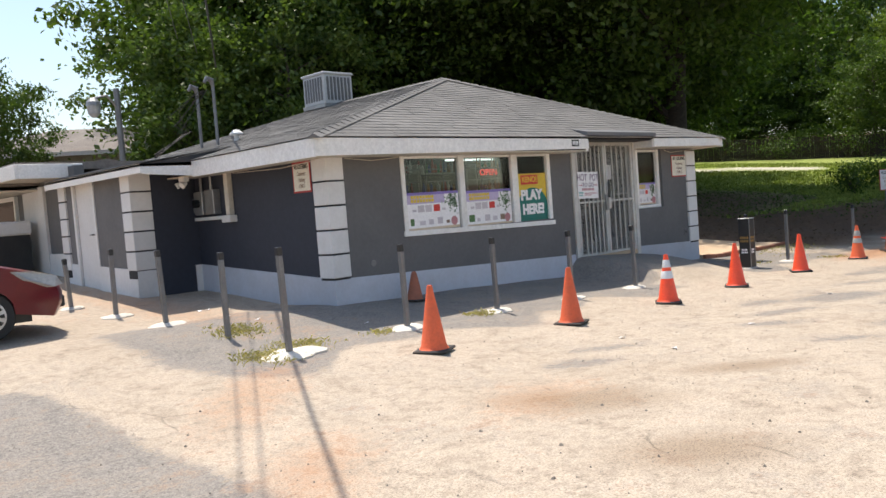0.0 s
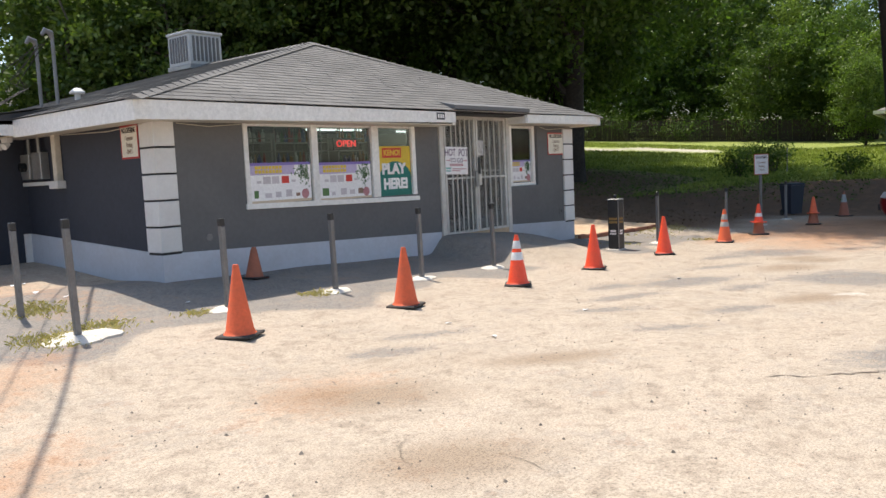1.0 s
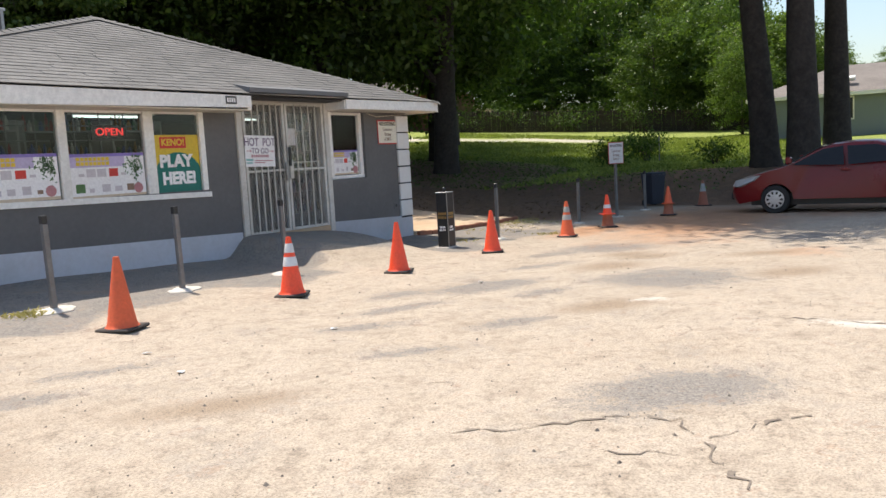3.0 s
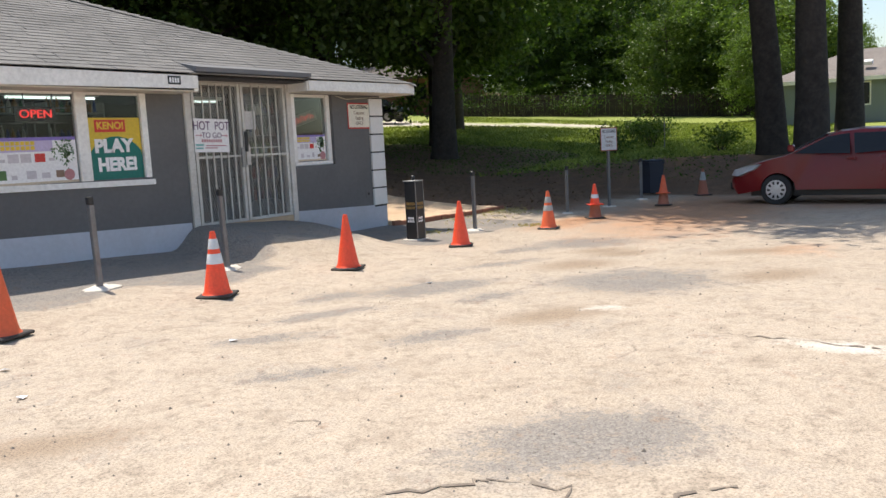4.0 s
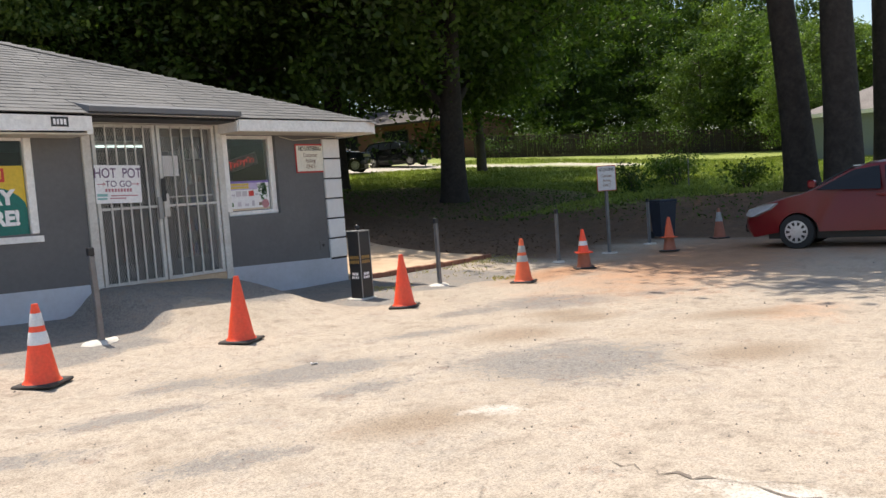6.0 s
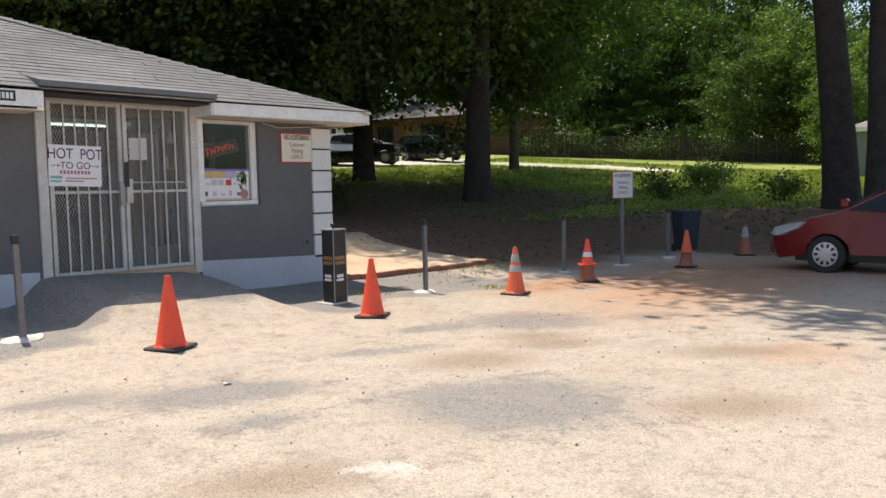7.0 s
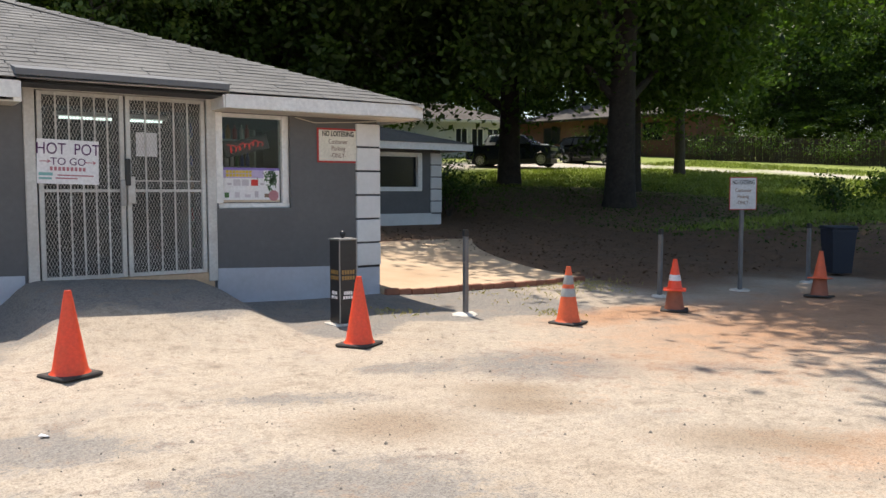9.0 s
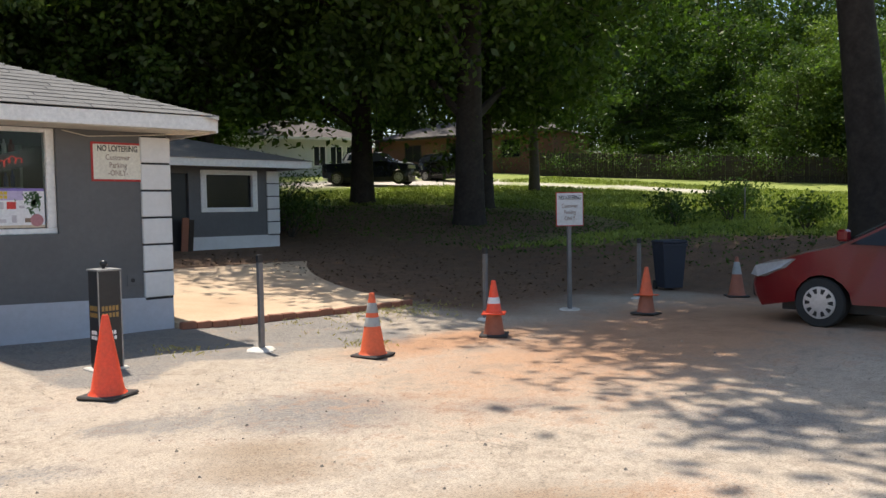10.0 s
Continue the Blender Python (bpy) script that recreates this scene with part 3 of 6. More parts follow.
for k in range(18):
    x = 18.1 + .218 * k
    y = 9.37 - .03 * 8 * (x - 17.98) / 3.92
    part("brick", brick_me, None, slab, m=pose(x, y + re_.uniform(-.012, .012), hz(x, y) + .042 + re_.uniform(-.012, .008), re_.uniform(-4, 4), re_.uniform(-3, 3), -3.5 + re_.uniform(-4, 4)))

# ---- store ----
X0, X1, YF, YB = 7.38, 17.94, 9.5, 18.0
EX0, EX1, EY, EZ = 6.85, 18.38, 9.0, 2.70
PX, PY, PZ = 12.69, 12.30, 4.31
store = thing("store_building", "small grey block store with white quoins and hipped shingle roof", "building")


def wall_cells(us, zs, hole, lo, hi, axis):
    """A wall from cells, with openings right through it. axis 1: along x, facing y; axis 0: along y, facing x."""
    g = Geo()

    def P(u, w, z):
        return (u, w, z) if axis == 1 else (w, u, z)

    solid = lambda i, k: 0 <= i < len(us) - 1 and 0 <= k < len(zs) - 1 and not hole((us[i] + us[i + 1]) / 2, (zs[k] + zs[k + 1]) / 2)
    for i in range(len(us) - 1):
        for k in range(len(zs) - 1):
            if not solid(i, k):
                continue
            a, b, c, d = us[i], us[i + 1], zs[k], zs[k + 1]
            g.add([P(a, lo, c), P(b, lo, c), P(b, lo, d), P(a, lo, d)], [(0, 1, 2, 3)])
            g.add([P(a, hi, c), P(a, hi, d), P(b, hi, d), P(b, hi, c)], [(0, 1, 2, 3)])
            for ok, q in ((solid(i - 1, k), [(a, c), (a, d)]), (solid(i + 1, k), [(b, c), (b, d)]), (solid(i, k - 1), [(a, c), (b, c)]), (solid(i, k + 1), [(a, d), (b, d)])):
                if not ok:
                    (p, r), (s, t) = q
                    g.add([P(p, lo, r), P(s, lo, t), P(s, hi, t), P(p, hi, r)], [(0, 1, 2, 3)])
    return g


OPEN = [(8.80, 12.54, 1.25, 2.46), (13.22, 15.42, -0.5, 2.72), (15.50, 16.54, 1.25, 2.52)]
inside = lambda u, z: any(a < u < b and c < z < d for a, b, c, d in OPEN)
part("wall", wall_cells([X0, 8.80, 12.54, 13.22, 15.42, 15.50, 16.54, X1], [-0.6, 1.25, 2.46, 2.52, 2.72, 2.75], inside, YF, YF + 0.2, 1), GREY, store, "grey painted block front wall")
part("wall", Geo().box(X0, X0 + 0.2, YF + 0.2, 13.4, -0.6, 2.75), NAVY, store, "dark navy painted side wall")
part("wall", Geo().box(X1 - 0.2, X1, YF + 0.2, YB, -0.6, 2.75), GREY, store)
part("wall", Geo().box(X0 + 0.2, X1 - 0.2, YB - 0.2, YB, -0.6, 2.75), GREY, store)


def band(xa, za, xb, zb, y0, y1, n=1):
    """The white painted foot of a wall, with an uneven lower edge in the ground."""
    g = Geo()
    for i in range(n):
        a, b = xa + (xb - xa) * i / n, xa + (xb - xa) * (i + 1) / n
        t0, t1 = za + (zb - za) * i / n, za + (zb - za) * (i + 1) / n
        vs = [(a, y0, -0.6), (b, y0, -0.6), (b, y0, t1), (a, y0, t0), (a, y1, -0.6), (b, y1, -0.6), (b, y1, t1), (a, y1, t0)]
        fs = [(0, 1, 2, 3), (7, 6, 5, 4), (3, 2, 6, 7)] + ([(0, 3, 7, 4)] if i == 0 else []) + ([(1, 5, 6, 2)] if i == n - 1 else [])
        g.add(vs, fs)
    return g


part("plinth", band(X0 - 0.02, 0.70, 13.16, 0.50, YF - 0.022, YF + 0.05), FOOT, store, "white painted wall foot")
part("plinth", band(15.46, 0.46, X1 + 0.02, 0.37, YF - 0.022, YF + 0.05), FOOT, store, "white painted wall foot")
g = Geo().prism([(YF - 0.02, -0.6), (13.4, -0.6), (13.4, 0.93), (YF - 0.02, 0.70)], 0, X0 - 0.022, X0 + 0.05)
part("plinth", g, FOOT, store, "white painted wall foot")

# quoin blocks at the corners, with black joints
ZQ = [0.70, 1.03, 1.38, 1.75, 2.13, 2.475]
for xa, xb, low in ((X0 - 0.035, X0 + 0.28, 0.70), (17.57, X1 + 0.03, 0.37)):
    part("quoin_joint", Geo().box(xa + 0.012, xb - 0.012, YF - 0.024, YF + 0.30, low - 0.02, 2.475), JOINT, store, "black mortar joints")
    zs = [low + (2.475 - low) * i / (6 if low < 0.5 else 5) for i in range(7 if low < 0.5 else 6)]
    for a, b in zip(zs, zs[1:]):
        part("quoin_block", Geo().bevel_box(xa, xb, YF - 0.04, YF + 0.315, a + 0.014, b - 0.012, 0.008), WHITE, store)

# eaves: soffit, fascia, dark drip edge
part("soffit", Geo().box(EX0 + 0.02, 13.10, EY + 0.02, YF, 2.455, 2.475), SOFFIT, store)
part("soffit", Geo().box(15.42, EX1 - 0.02, EY + 0.02, YF, 2.525, 2.545), SOFFIT, store)
part("soffit", Geo().box(EX0 + 0.02, X0, YF, 13.4, 2.455, 2.475), SOFFIT, store)
g = Geo()
g.prism([(EX0, 2.44), (13.10, 2.50), (13.10, 2.685), (EX0, 2.685)], 1, EY - 0.028, EY)
part("fascia", g, TRIM, store)
part("fascia", Geo().prism([(15.42, 2.53), (EX1, 2.545), (EX1, 2.725), (15.42, 2.70)], 1, EY - 0.028, EY), TRIM, store)
part("fascia", Geo().box(EX0 - 0.028, EX0, EY - 0.028, 12.4, 2.43, 2.685), TRIM, store)
part("fascia", Geo().box(EX1, EX1 + 0.028, EY - 0.028, YB + 0.5, 2.52, 2.70), TRIM, store)

# roof deck and shingle courses
RY = 17.0
deck = Geo().add([(EX0 + .02, EY + .02, EZ - .03), (EX1 - .02, EY + .02, EZ - .03), (EX1 - .02, YB + .5, EZ - .03), (EX0 + .02, YB + .5, EZ - .03), (PX, PY, PZ - .04), (PX, RY, PZ - .04)],
                 [(0, 1, 4), (1, 2, 5, 4), (2, 3, 5), (3, 0, 4, 5), (3, 2, 1, 0)])
part("roof_deck", deck, FELT, store)
rng = np.random.default_rng(5)


def courses(A, B, C, D, parent, rows, tab=0.31, skip=None):
    """Lapped shingle courses over a slope with eave A-B and top D-C."""
    A, B, C, D = map(Vector, (A, B, C, D))
    nrm = (B - A).cross(D - A).normalized()
    if nrm.z < 0:
        nrm = -nrm
    for r in range(rows):
        g = Geo()
        t0, t1 = r / rows, min(1.0, (r + 1.25) / rows)
        a0, b0 = A.lerp(D, t0), B.lerp(C, t0)
        a1, b1 = A.lerp(D, t1), B.lerp(C, t1)
        along = (B - A).normalized()
        wid = (b0 - a0).length
        n = max(1, int(wid / tab))
        off = rng.uniform(0, 1)
        cuts = [0.0] + [min(1, max(0, (i + off + rng.uniform(-.06, .06)) / n)) for i in range(n)] + [1.0]
        drop = (A - D).normalized()
        for c0, c1 in zip(cuts, cuts[1:]):
            if c1 - c0 < 0.004:
                continue
            gap = 0.002 / max(wid, 0.1)
            c0, c1 = c0 + gap, c1 - gap
            sag = drop * float(rng.uniform(-0.006, 0.012))
            lift = nrm * float(0.009 + rng.uniform(0, 0.005))
            p = [a0.lerp(b0, c0) + sag, a0.lerp(b0, c1) + sag]
            s0, s1 = (p[0] - a1).dot(along), (p[1] - a1).dot(along)
            L1 = max((b1 - a1).length, 0.01)
            q = [a1 + along * min(max(s0, 0), L1), a1 + along * min(max(s1, 0), L1)]
            if skip and skip((p[0] + p[1]) / 2):
                continue
            g.add([p[0] + nrm * 0.002, p[1] + nrm * 0.002, p[1] + lift, p[0] + lift, q[1] + nrm * 0.003, q[0] + nrm * 0.003], [(0, 1, 2, 3), (3, 2, 4, 5), (0, 3, 5), (1, 4, 2)])
        if g.f:
            part("shingle_course", g, SHINGLE, parent)


courses((EX0 - .03, EY - .05, EZ - .005), (EX1 + .03, EY - .05, EZ + .03), (PX + .05, PY, PZ), (PX - .05, PY, PZ), store, 27)
courses((EX0 - .05, YB, EZ - .005), (EX0 - .05, EY - .03, EZ - .005), (PX, PY, PZ), (PX, RY, PZ), store, 42, 0.33)
courses((EX1 + .05, EY - .03, EZ - .005), (EX1 + .05, YB, EZ - .005), (PX, RY, PZ), (PX, PY, PZ), store, 30, 0.6)
for p, q in (((EX0 - .04, EY - .04, EZ + .01), (PX, PY, PZ + .02)), ((EX1 + .04, EY - .04, EZ + .01), (PX, PY, PZ + .02)), ((PX, PY, PZ + .02), (PX, RY, PZ + .02))):
    p, q = Vector(p), Vector(q)
    n = int((q - p).length / 0.2)
    side = (q - p).cross(Vector((0, 0, 1))).normalized() * 0.12
    for i in range(n):
        a, b = p.lerp(q, i / n), p.lerp(q, (i + 1.2) / n)
        up0, up1 = Vector((0, 0, 0.028 + rng.uniform(0, .006))), Vector((0, 0, 0.012))
        dn = Vector((0, 0, -0.035))
        part("ridge_cap", Geo().add([a + side + dn, a + up0, a - side + dn, b + side + dn, b + up1, b - side + dn], [(0, 1, 4, 3), (1, 2, 5, 4), (0, 2, 1)]), SHINGLE, store)

# felt hood over the entrance
g = Geo().prism([(EY - 0.06, 2.745), (EY - 0.06, 2.815), (EY + 0.34, 2.905), (EY + 0.34, 2.82)], 0, 13.06, 15.46)
part("entrance_hood", g, surface("weathered_hood_felt", (.15, .15, .155), .85, (.2, .195, .19), 1.5, 40, .5, .5), store, "dark roofing felt over the entrance")
part("header", Geo().bevel_box(13.10, 15.50, EY + 0.02, YF + 0.02, 2.725, 2.79, 0.008), TRIM, store)

part("header_end", Geo().box(15.40, 15.54, EY + .002, YF, 2.53, 2.69), TRIM, store)
part("header_end", Geo().box(13.04, 13.12, EY + .002, YF, 2.46, 2.68), TRIM, store)

# front windows
win = part("window_1", Geo().prism([(8.78, 1.205), (12.58, 1.135), (12.58, 1.215), (8.78, 1.285)], 1, YF - 0.03, YF + 0.09), TRIM, store, "white wooden shop window frame")
for a, b in ((8.80, 8.88), (10.09, 10.22), (11.43, 11.60), (12.44, 12.54)):
    part("mullion", Geo().bevel_box(a, b, YF - 0.022, YF + 0.08, 1.245, 2.455, 0.008), TRIM, win)
for a, b in ((8.88, 10.09), (10.22, 11.43), (11.60, 12.44)):
    part("stop", Geo().box(a, b, YF + 0.01, YF + 0.05, 2.42, 2.455), TRIM, win)
    pn = part("pane", Geo().box(a, b, YF + 0.03, YF + 0.036, 1.245, 2.42), PANE, win)
    pn.visible_shadow = False
win2 = part("window_2", Geo().bevel_box(15.50, 16.56, YF + 0.06, YF + 0.2, 1.25, 1.32, 0.01), TRIM, store, "white wooden window frame set back in the wall")
for a, b in ((15.46, 15.56), (16.44, 16.54)):
    part("mullion", Geo().bevel_box(a, b, YF - 0.02 if a < 15.5 else YF + 0.06, YF + 0.2, 1.32, 2.52, 0.008), TRIM, win2)
part("mullion", Geo().box(15.56, 16.44, YF + 0.08, YF + 0.18, 2.47, 2.52), TRIM, win2)
pn = part("pane", Geo().box(15.56, 16.44, YF + 0.12, YF + 0.126, 1.32, 2.47), PANE, win2)
pn.visible_shadow = False

# door frame, glass doors and barred gates
frame_part = part("door_frame", Geo().bevel_box(13.20, 13.32, YF - 0.04, YF + 0.2, 0.30, 2.72, 0.008).bevel_box(15.34, 15.46, YF - 0.04, YF + 0.2, 0.30, 2.72, 0.008).box(13.32, 15.34, YF - 0.03, YF + 0.2, 2.66, 2.72), GATE, store, "chipped cream door frame")
part("threshold", Geo().bevel_box(13.22, 15.42, YF - 0.02, YF + 0.3, 0.1, 0.415, 0.01), SLABM, store)
for a, b in ((13.34, 14.31), (14.33, 15.32)):
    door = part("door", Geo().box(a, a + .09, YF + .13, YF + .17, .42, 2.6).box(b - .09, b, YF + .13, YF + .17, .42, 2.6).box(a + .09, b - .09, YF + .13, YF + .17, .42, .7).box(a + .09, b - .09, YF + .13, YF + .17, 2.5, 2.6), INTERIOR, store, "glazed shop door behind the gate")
    dp = part("pane", Geo().box(a + .09, b - .09, YF + .147, YF + .153, .7, 2.5), PANE, door)
    dp.visible_shadow = False
    gate = part("security_gate", Geo().bevel_box(a, a + .055, YF - .03, YF + .02, .42, 2.65, .006).bevel_box(b - .055, b, YF - .03, YF + .02, .42, 2.65, .006).box(a + .055, b - .055, YF - .028, YF + .018, .42, .465).box(a + .055, b - .055, YF - .028, YF + .018, 2.605, 2.65), GATE, store, "white steel security gate with bars and diamond mesh")
    part("rail", Geo().box(a + .055, b - .055, YF - .026, YF + .014, 1.47, 1.505), GATE, gate)
    if a > 14:
        part("rail", Geo().box(a + .055, b - .055, YF + .03, YF + .045, 1.60, 1.62), GATE, gate)
    nb = 5 if a < 14 else 4
    for i in range(nb):
        x = a + .055 + (b - a - .11) * (i + 1) / (nb + 1)
        part("bar", Geo().box(x - .009, x + .009, YF - .046, YF - .028, .44, 2.63), GATE, gate)
    mesh_g = Geo()
    w, hgt, pitch = b - a - .11, 2.14, 0.06
    x_lo, z_lo = a + .055, .465
    sl = 2.2
    n = int((w + hgt / sl) / (pitch / 2)) + 1
    for sgn in (1, -1):
        for i in range(n):
            c = -hgt / sl + i * pitch / 1.6
            z0, z1 = 0.0, hgt
            u0, u1 = c, c + hgt / sl
            if u0 < 0:
                z0, u0 = -c * sl, 0.0
            if u1 > w:
                z1, u1 = (w - c) * sl, w
            if z1 - z0 < .02:
                continue
            if sgn < 0:
                u0, u1 = w - u0, w - u1
            t = 0.0026
            mesh_g.add([(x_lo + u0 - t, YF + .004 + .002 * sgn, z_lo + z0), (x_lo + u0 + t, YF + .004 + .002 * sgn, z_lo + z0), (x_lo + u1 + t, YF + .004 + .002 * sgn, z_lo + z1), (x_lo + u1 - t, YF + .004 + .002 * sgn, z_lo + z1),
                        (x_lo + u0, YF + .008 + .002 * sgn, z_lo + z0), (x_lo + u1, YF + .008 + .002 * sgn, z_lo + z1)], [(0, 1, 2, 3), (1, 4, 5, 2), (4, 0, 3, 5)])
    part("mesh_screen", mesh_g, GATE, gate)
part("lock_box", Geo().bevel_box(14.24, 14.31, YF - .07, YF - .03, 1.30, 1.62, .006), STEEL, store)
part("lock_box", Geo().bevel_box(14.33, 14.42, YF - .07, YF - .03, 1.33, 1.66, .006), GATE, store)
part("gate_handle", Geo().bevel_box(14.30, 14.36, YF - .10, YF - .07, 1.55, 1.88, .008), BLACKP, store, "black gate pull")

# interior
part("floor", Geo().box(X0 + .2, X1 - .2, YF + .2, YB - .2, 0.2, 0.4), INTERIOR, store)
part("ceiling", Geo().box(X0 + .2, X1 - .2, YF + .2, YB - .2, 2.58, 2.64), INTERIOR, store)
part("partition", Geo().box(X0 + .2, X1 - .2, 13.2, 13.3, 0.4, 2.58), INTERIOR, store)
tube_m = glow("fluorescent_tube", (0.9, 1.0, 0.95), 1.6)
for x, y in ((12.0, 11.0), (14.6, 11.2), (9.4, 11.6)):
    lamp = thing("ceiling_light", "white fluorescent strip light under the shop ceiling", "lamp", pose(x, y, 2.58), "shop strip lights")
    part("housing", Geo().bevel_box(-.75, .75, -.08, .08, -.06, 0, .01), TRIM, lamp)
    part("tube", Geo().tube([(-.7, 0, -.085), (.7, 0, -.085)], .018, 8), tube_m, lamp)


def shelf_unit(x, y, w, rows, seed):
    sh = thing("shelf_unit", "dark metal shop shelf stocked with bottles and packets", "shelf", pose(x, y, 0.4), "shop shelves")
    for u in (-w / 2, w / 2):
        part("upright", Geo().box(u - .015, u + .015, -.15, .15, 0, 2.0), STEEL, sh)
    r = random.Random(seed)
    cols = [surface("packet_%s" % n, c, 0.4) for n, c in (("amber", (.25, .12, .03)), ("green", (.03, .12, .05)), ("white", (.5, .5, .48)), ("red", (.3, .03, .03)), ("blue", (.04, .07, .25)))]
    for k in range(rows):
        z = .25 + 1.6 * k / (rows - 1)
        part("shelf_board", Geo().box(-w / 2, w / 2, -.15, .15, z - .012, z), STEEL, sh)
        x_ = -w / 2 + .06
        by = {}
        while x_ < w / 2 - .06:
            d = r.choice((.06, .07, .09))
            hh = r.uniform(.14, .26)
            by.setdefault(r.randrange(5), Geo()).tube([(x_, -.06, z), (x_, -.06, z + hh * .7), (x_, -.06, z + hh * .8), (x_, -.06, z + hh)], [d * .42, d * .42, d * .18, d * .16], 7)
            x_ += d + .015
        for ci, gg in by.items():
            part("stock", gg, cols[ci], sh)["kind"] = "stuff"
    return sh


for i, (x, w) in enumerate(((9.5, 1.3), (10.9, 1.2), (12.1, .9), (16.0, 1.0))):
    shelf_unit(x, 10.7 + .1 * (i % 2), w, 5, i)
grille = thing("window_grille", "black steel burglar bars inside the shop window", "bars", pose(0, 0, 0))
for a, b in ((8.9, 10.08), (10.24, 11.42)):
    for i in range(3):
        x = a + (b - a) * (i + .5) / 3
        part("bar", Geo().tube([(x, YF + .16, 1.2), (x, YF + .16, 2.44)], .009, 6), POSTM, grille)
    for z in (2.05, 2.25, 1.8):
        part("bar", Geo().tube([(a, YF + .175, z), (b, YF + .175, z)], .009, 6), POSTM, grille)

# ---- posters, signs and lettering on the store ----
PURPLE = surface("poster_purple_print", (.24, .17, .50), .4)
LILAC = surface("poster_lilac_print", (.50, .42, .62), .4)
YEL = surface("poster_yellow_print", (.75, .52, .04), .4)
TEAL = surface("poster_green_print", (.0, .16, .13), .4)
REDP = surface("poster_red_print", (.62, .04, .03), .4)
BADGE = surface("poster_round_badge_print", (.50, .22, .24), .4)
LEAFP = surface("poster_leaf_print", (.07, .16, .05), .4)
SAND = surface("poster_sand_print", (.62, .50, .36), .4)
GREYP = surface("poster_grey_print", (.60, .55, .58), .4)


def flat(g, x0, x1, z0, z1, y, t=.0015):
    return g.box(x0, x1, y - t, y, z0, z1)


def beer_poster(x0, x1, z0, z1, y, seed):
    """A printed drinks poster: purple sky, white field, rows of plain coloured badges, a leafy bough."""
    r = random.Random(seed)
    po = thing("window_poster", "printed drinks poster with purple top on the shop window", "poster", pose(x0, y, z0), "window posters")
    w, h_ = x1 - x0, z1 - z0
    part("sheet", Geo().box(0, w, 0, .002, 0, h_), PAPER, po)
    part("sky_print", flat(Geo(), 0, w, h_ * .93, h_, 0), PURPLE, po)
    part("haze_print", flat(Geo(), 0, w * .72, h_ * .70, h_ * .93, 0), LILAC, po)
    for i in range(2):
        for k in range(8):
            part("title_bar", Geo().box(w * (.08 + .055 * k), w * (.08 + .055 * k + .045), -.004, -.0016, h_ * (.74 + .1 * i), h_ * (.82 + .1 * i)), YEL, po)
    for k, (u, mt) in enumerate(((.2, GREYP), (.34, GREYP), (.5, REDP), (.1, GREYP), (.66, GREYP))):
        part("badge", flat(Geo(), w * u, w * (u + (.12 if k < 3 else .07)), h_ * (.48 if k < 3 else .5), h_ * (.66 if k < 3 else .56), -.0016), mt, po)
    for k in range(5):
        u = .05 + .17 * k
        part("badge", flat(Geo(), w * u, w * (u + r.uniform(.06, .12)), h_ * .14, h_ * r.uniform(.22, .34), -.0016), (LEAFP, GREYP, GREYP, GREYP, BROWNINK)[k], po)
    g = Geo()
    for k in range(110):
        cx, cz = w * r.gauss(.88, .075), h_ * r.gauss(.72, .15)
        a, s = r.uniform(0, 6.28), r.uniform(.018, .036)
        if .045 < cx < w - .045 and .05 < cz < h_ - .045:
            g.add([(cx + s * math.cos(a), -.003, cz + s * math.sin(a)), (cx - s * .4 * math.sin(a), -.003, cz + s * .4 * math.cos(a)), (cx - s * math.cos(a), -.003, cz - s * math.sin(a)), (cx + s * .4 * math.sin(a), -.003, cz - s * .4 * math.cos(a))], [(0, 1, 2, 3)])
    part("bough_print", g, LEAFP, po)["kind"] = "stuff"
    part("round_badge", Geo().prism([(w * .89 + .075 * math.cos(a), h_ * .19 + .075 * math.sin(a)) for a in np.linspace(0, 5.98, 20)], 1, -.0032, -.0016), BADGE, po)
    part("ground_print", flat(Geo(), 0, w, 0, h_ * .07, -.0016), SAND, po)


beer_poster(8.90, 10.07, 1.27, 1.88, YF + .026, 1)
beer_poster(10.24, 11.41, 1.24, 1.86, YF + .026, 2)
beer_poster(15.58, 16.42, 1.33, 1.80, YF + .116, 3)
po = thing("window_poster", "yellow and green lottery poster in the shop window", "poster", pose(11.61, YF + .025, 1.25), "window posters")
part("sheet", Geo().box(0, .82, 0, .003, 0, .86), YEL, po)
g = Geo()
pts = [(0, 0), (.82, 0), (.82, .30)] + [(.41 + .46 * math.cos(a), .18 + .42 * math.sin(a)) for a in np.linspace(.3, 2.85, 12)] + [(0, .30)]
part("dome_print", g.prism([(max(0, min(.82, x)), z) for x, z in pts], 1, -.002, 0), TEAL, po)
part("label_print", Geo().box(.10, .58, -.004, -.002, .66, .83), REDP, po)
lettering("KENO!", .14, YEL, "lettering", po, pose(.34, -.006, .745) @ UP, bold=.004)
lettering("PLAY", .25, PAPER, "lettering", po, pose(.37, -.006, .46) @ UP, 1.05, .004, bold=.012)
lettering("HERE!", .25, PAPER, "lettering", po, pose(.41, -.006, .20) @ UP, .95, .004, bold=.012)

neon = glow("red_neon_tube", (1.0, .05, .05), 1.0)
ns = thing("neon_sign", "lit red neon open sign hanging in the window", "neon sign", pose(10.95, YF + .10, 2.16), "neon signs")
lettering("OPEN", .15, neon, "tube", ns, UP, 1.15, .006)
part("backing", Geo().box(-.28, .28, .012, .03, -.1, .1), BLACKP, ns)
ns = thing("neon_sign", "lit red script neon sign in the small window", "neon sign", pose(15.98, YF + .18, 2.10, 0, -14, 0), "neon signs")
g = Geo()
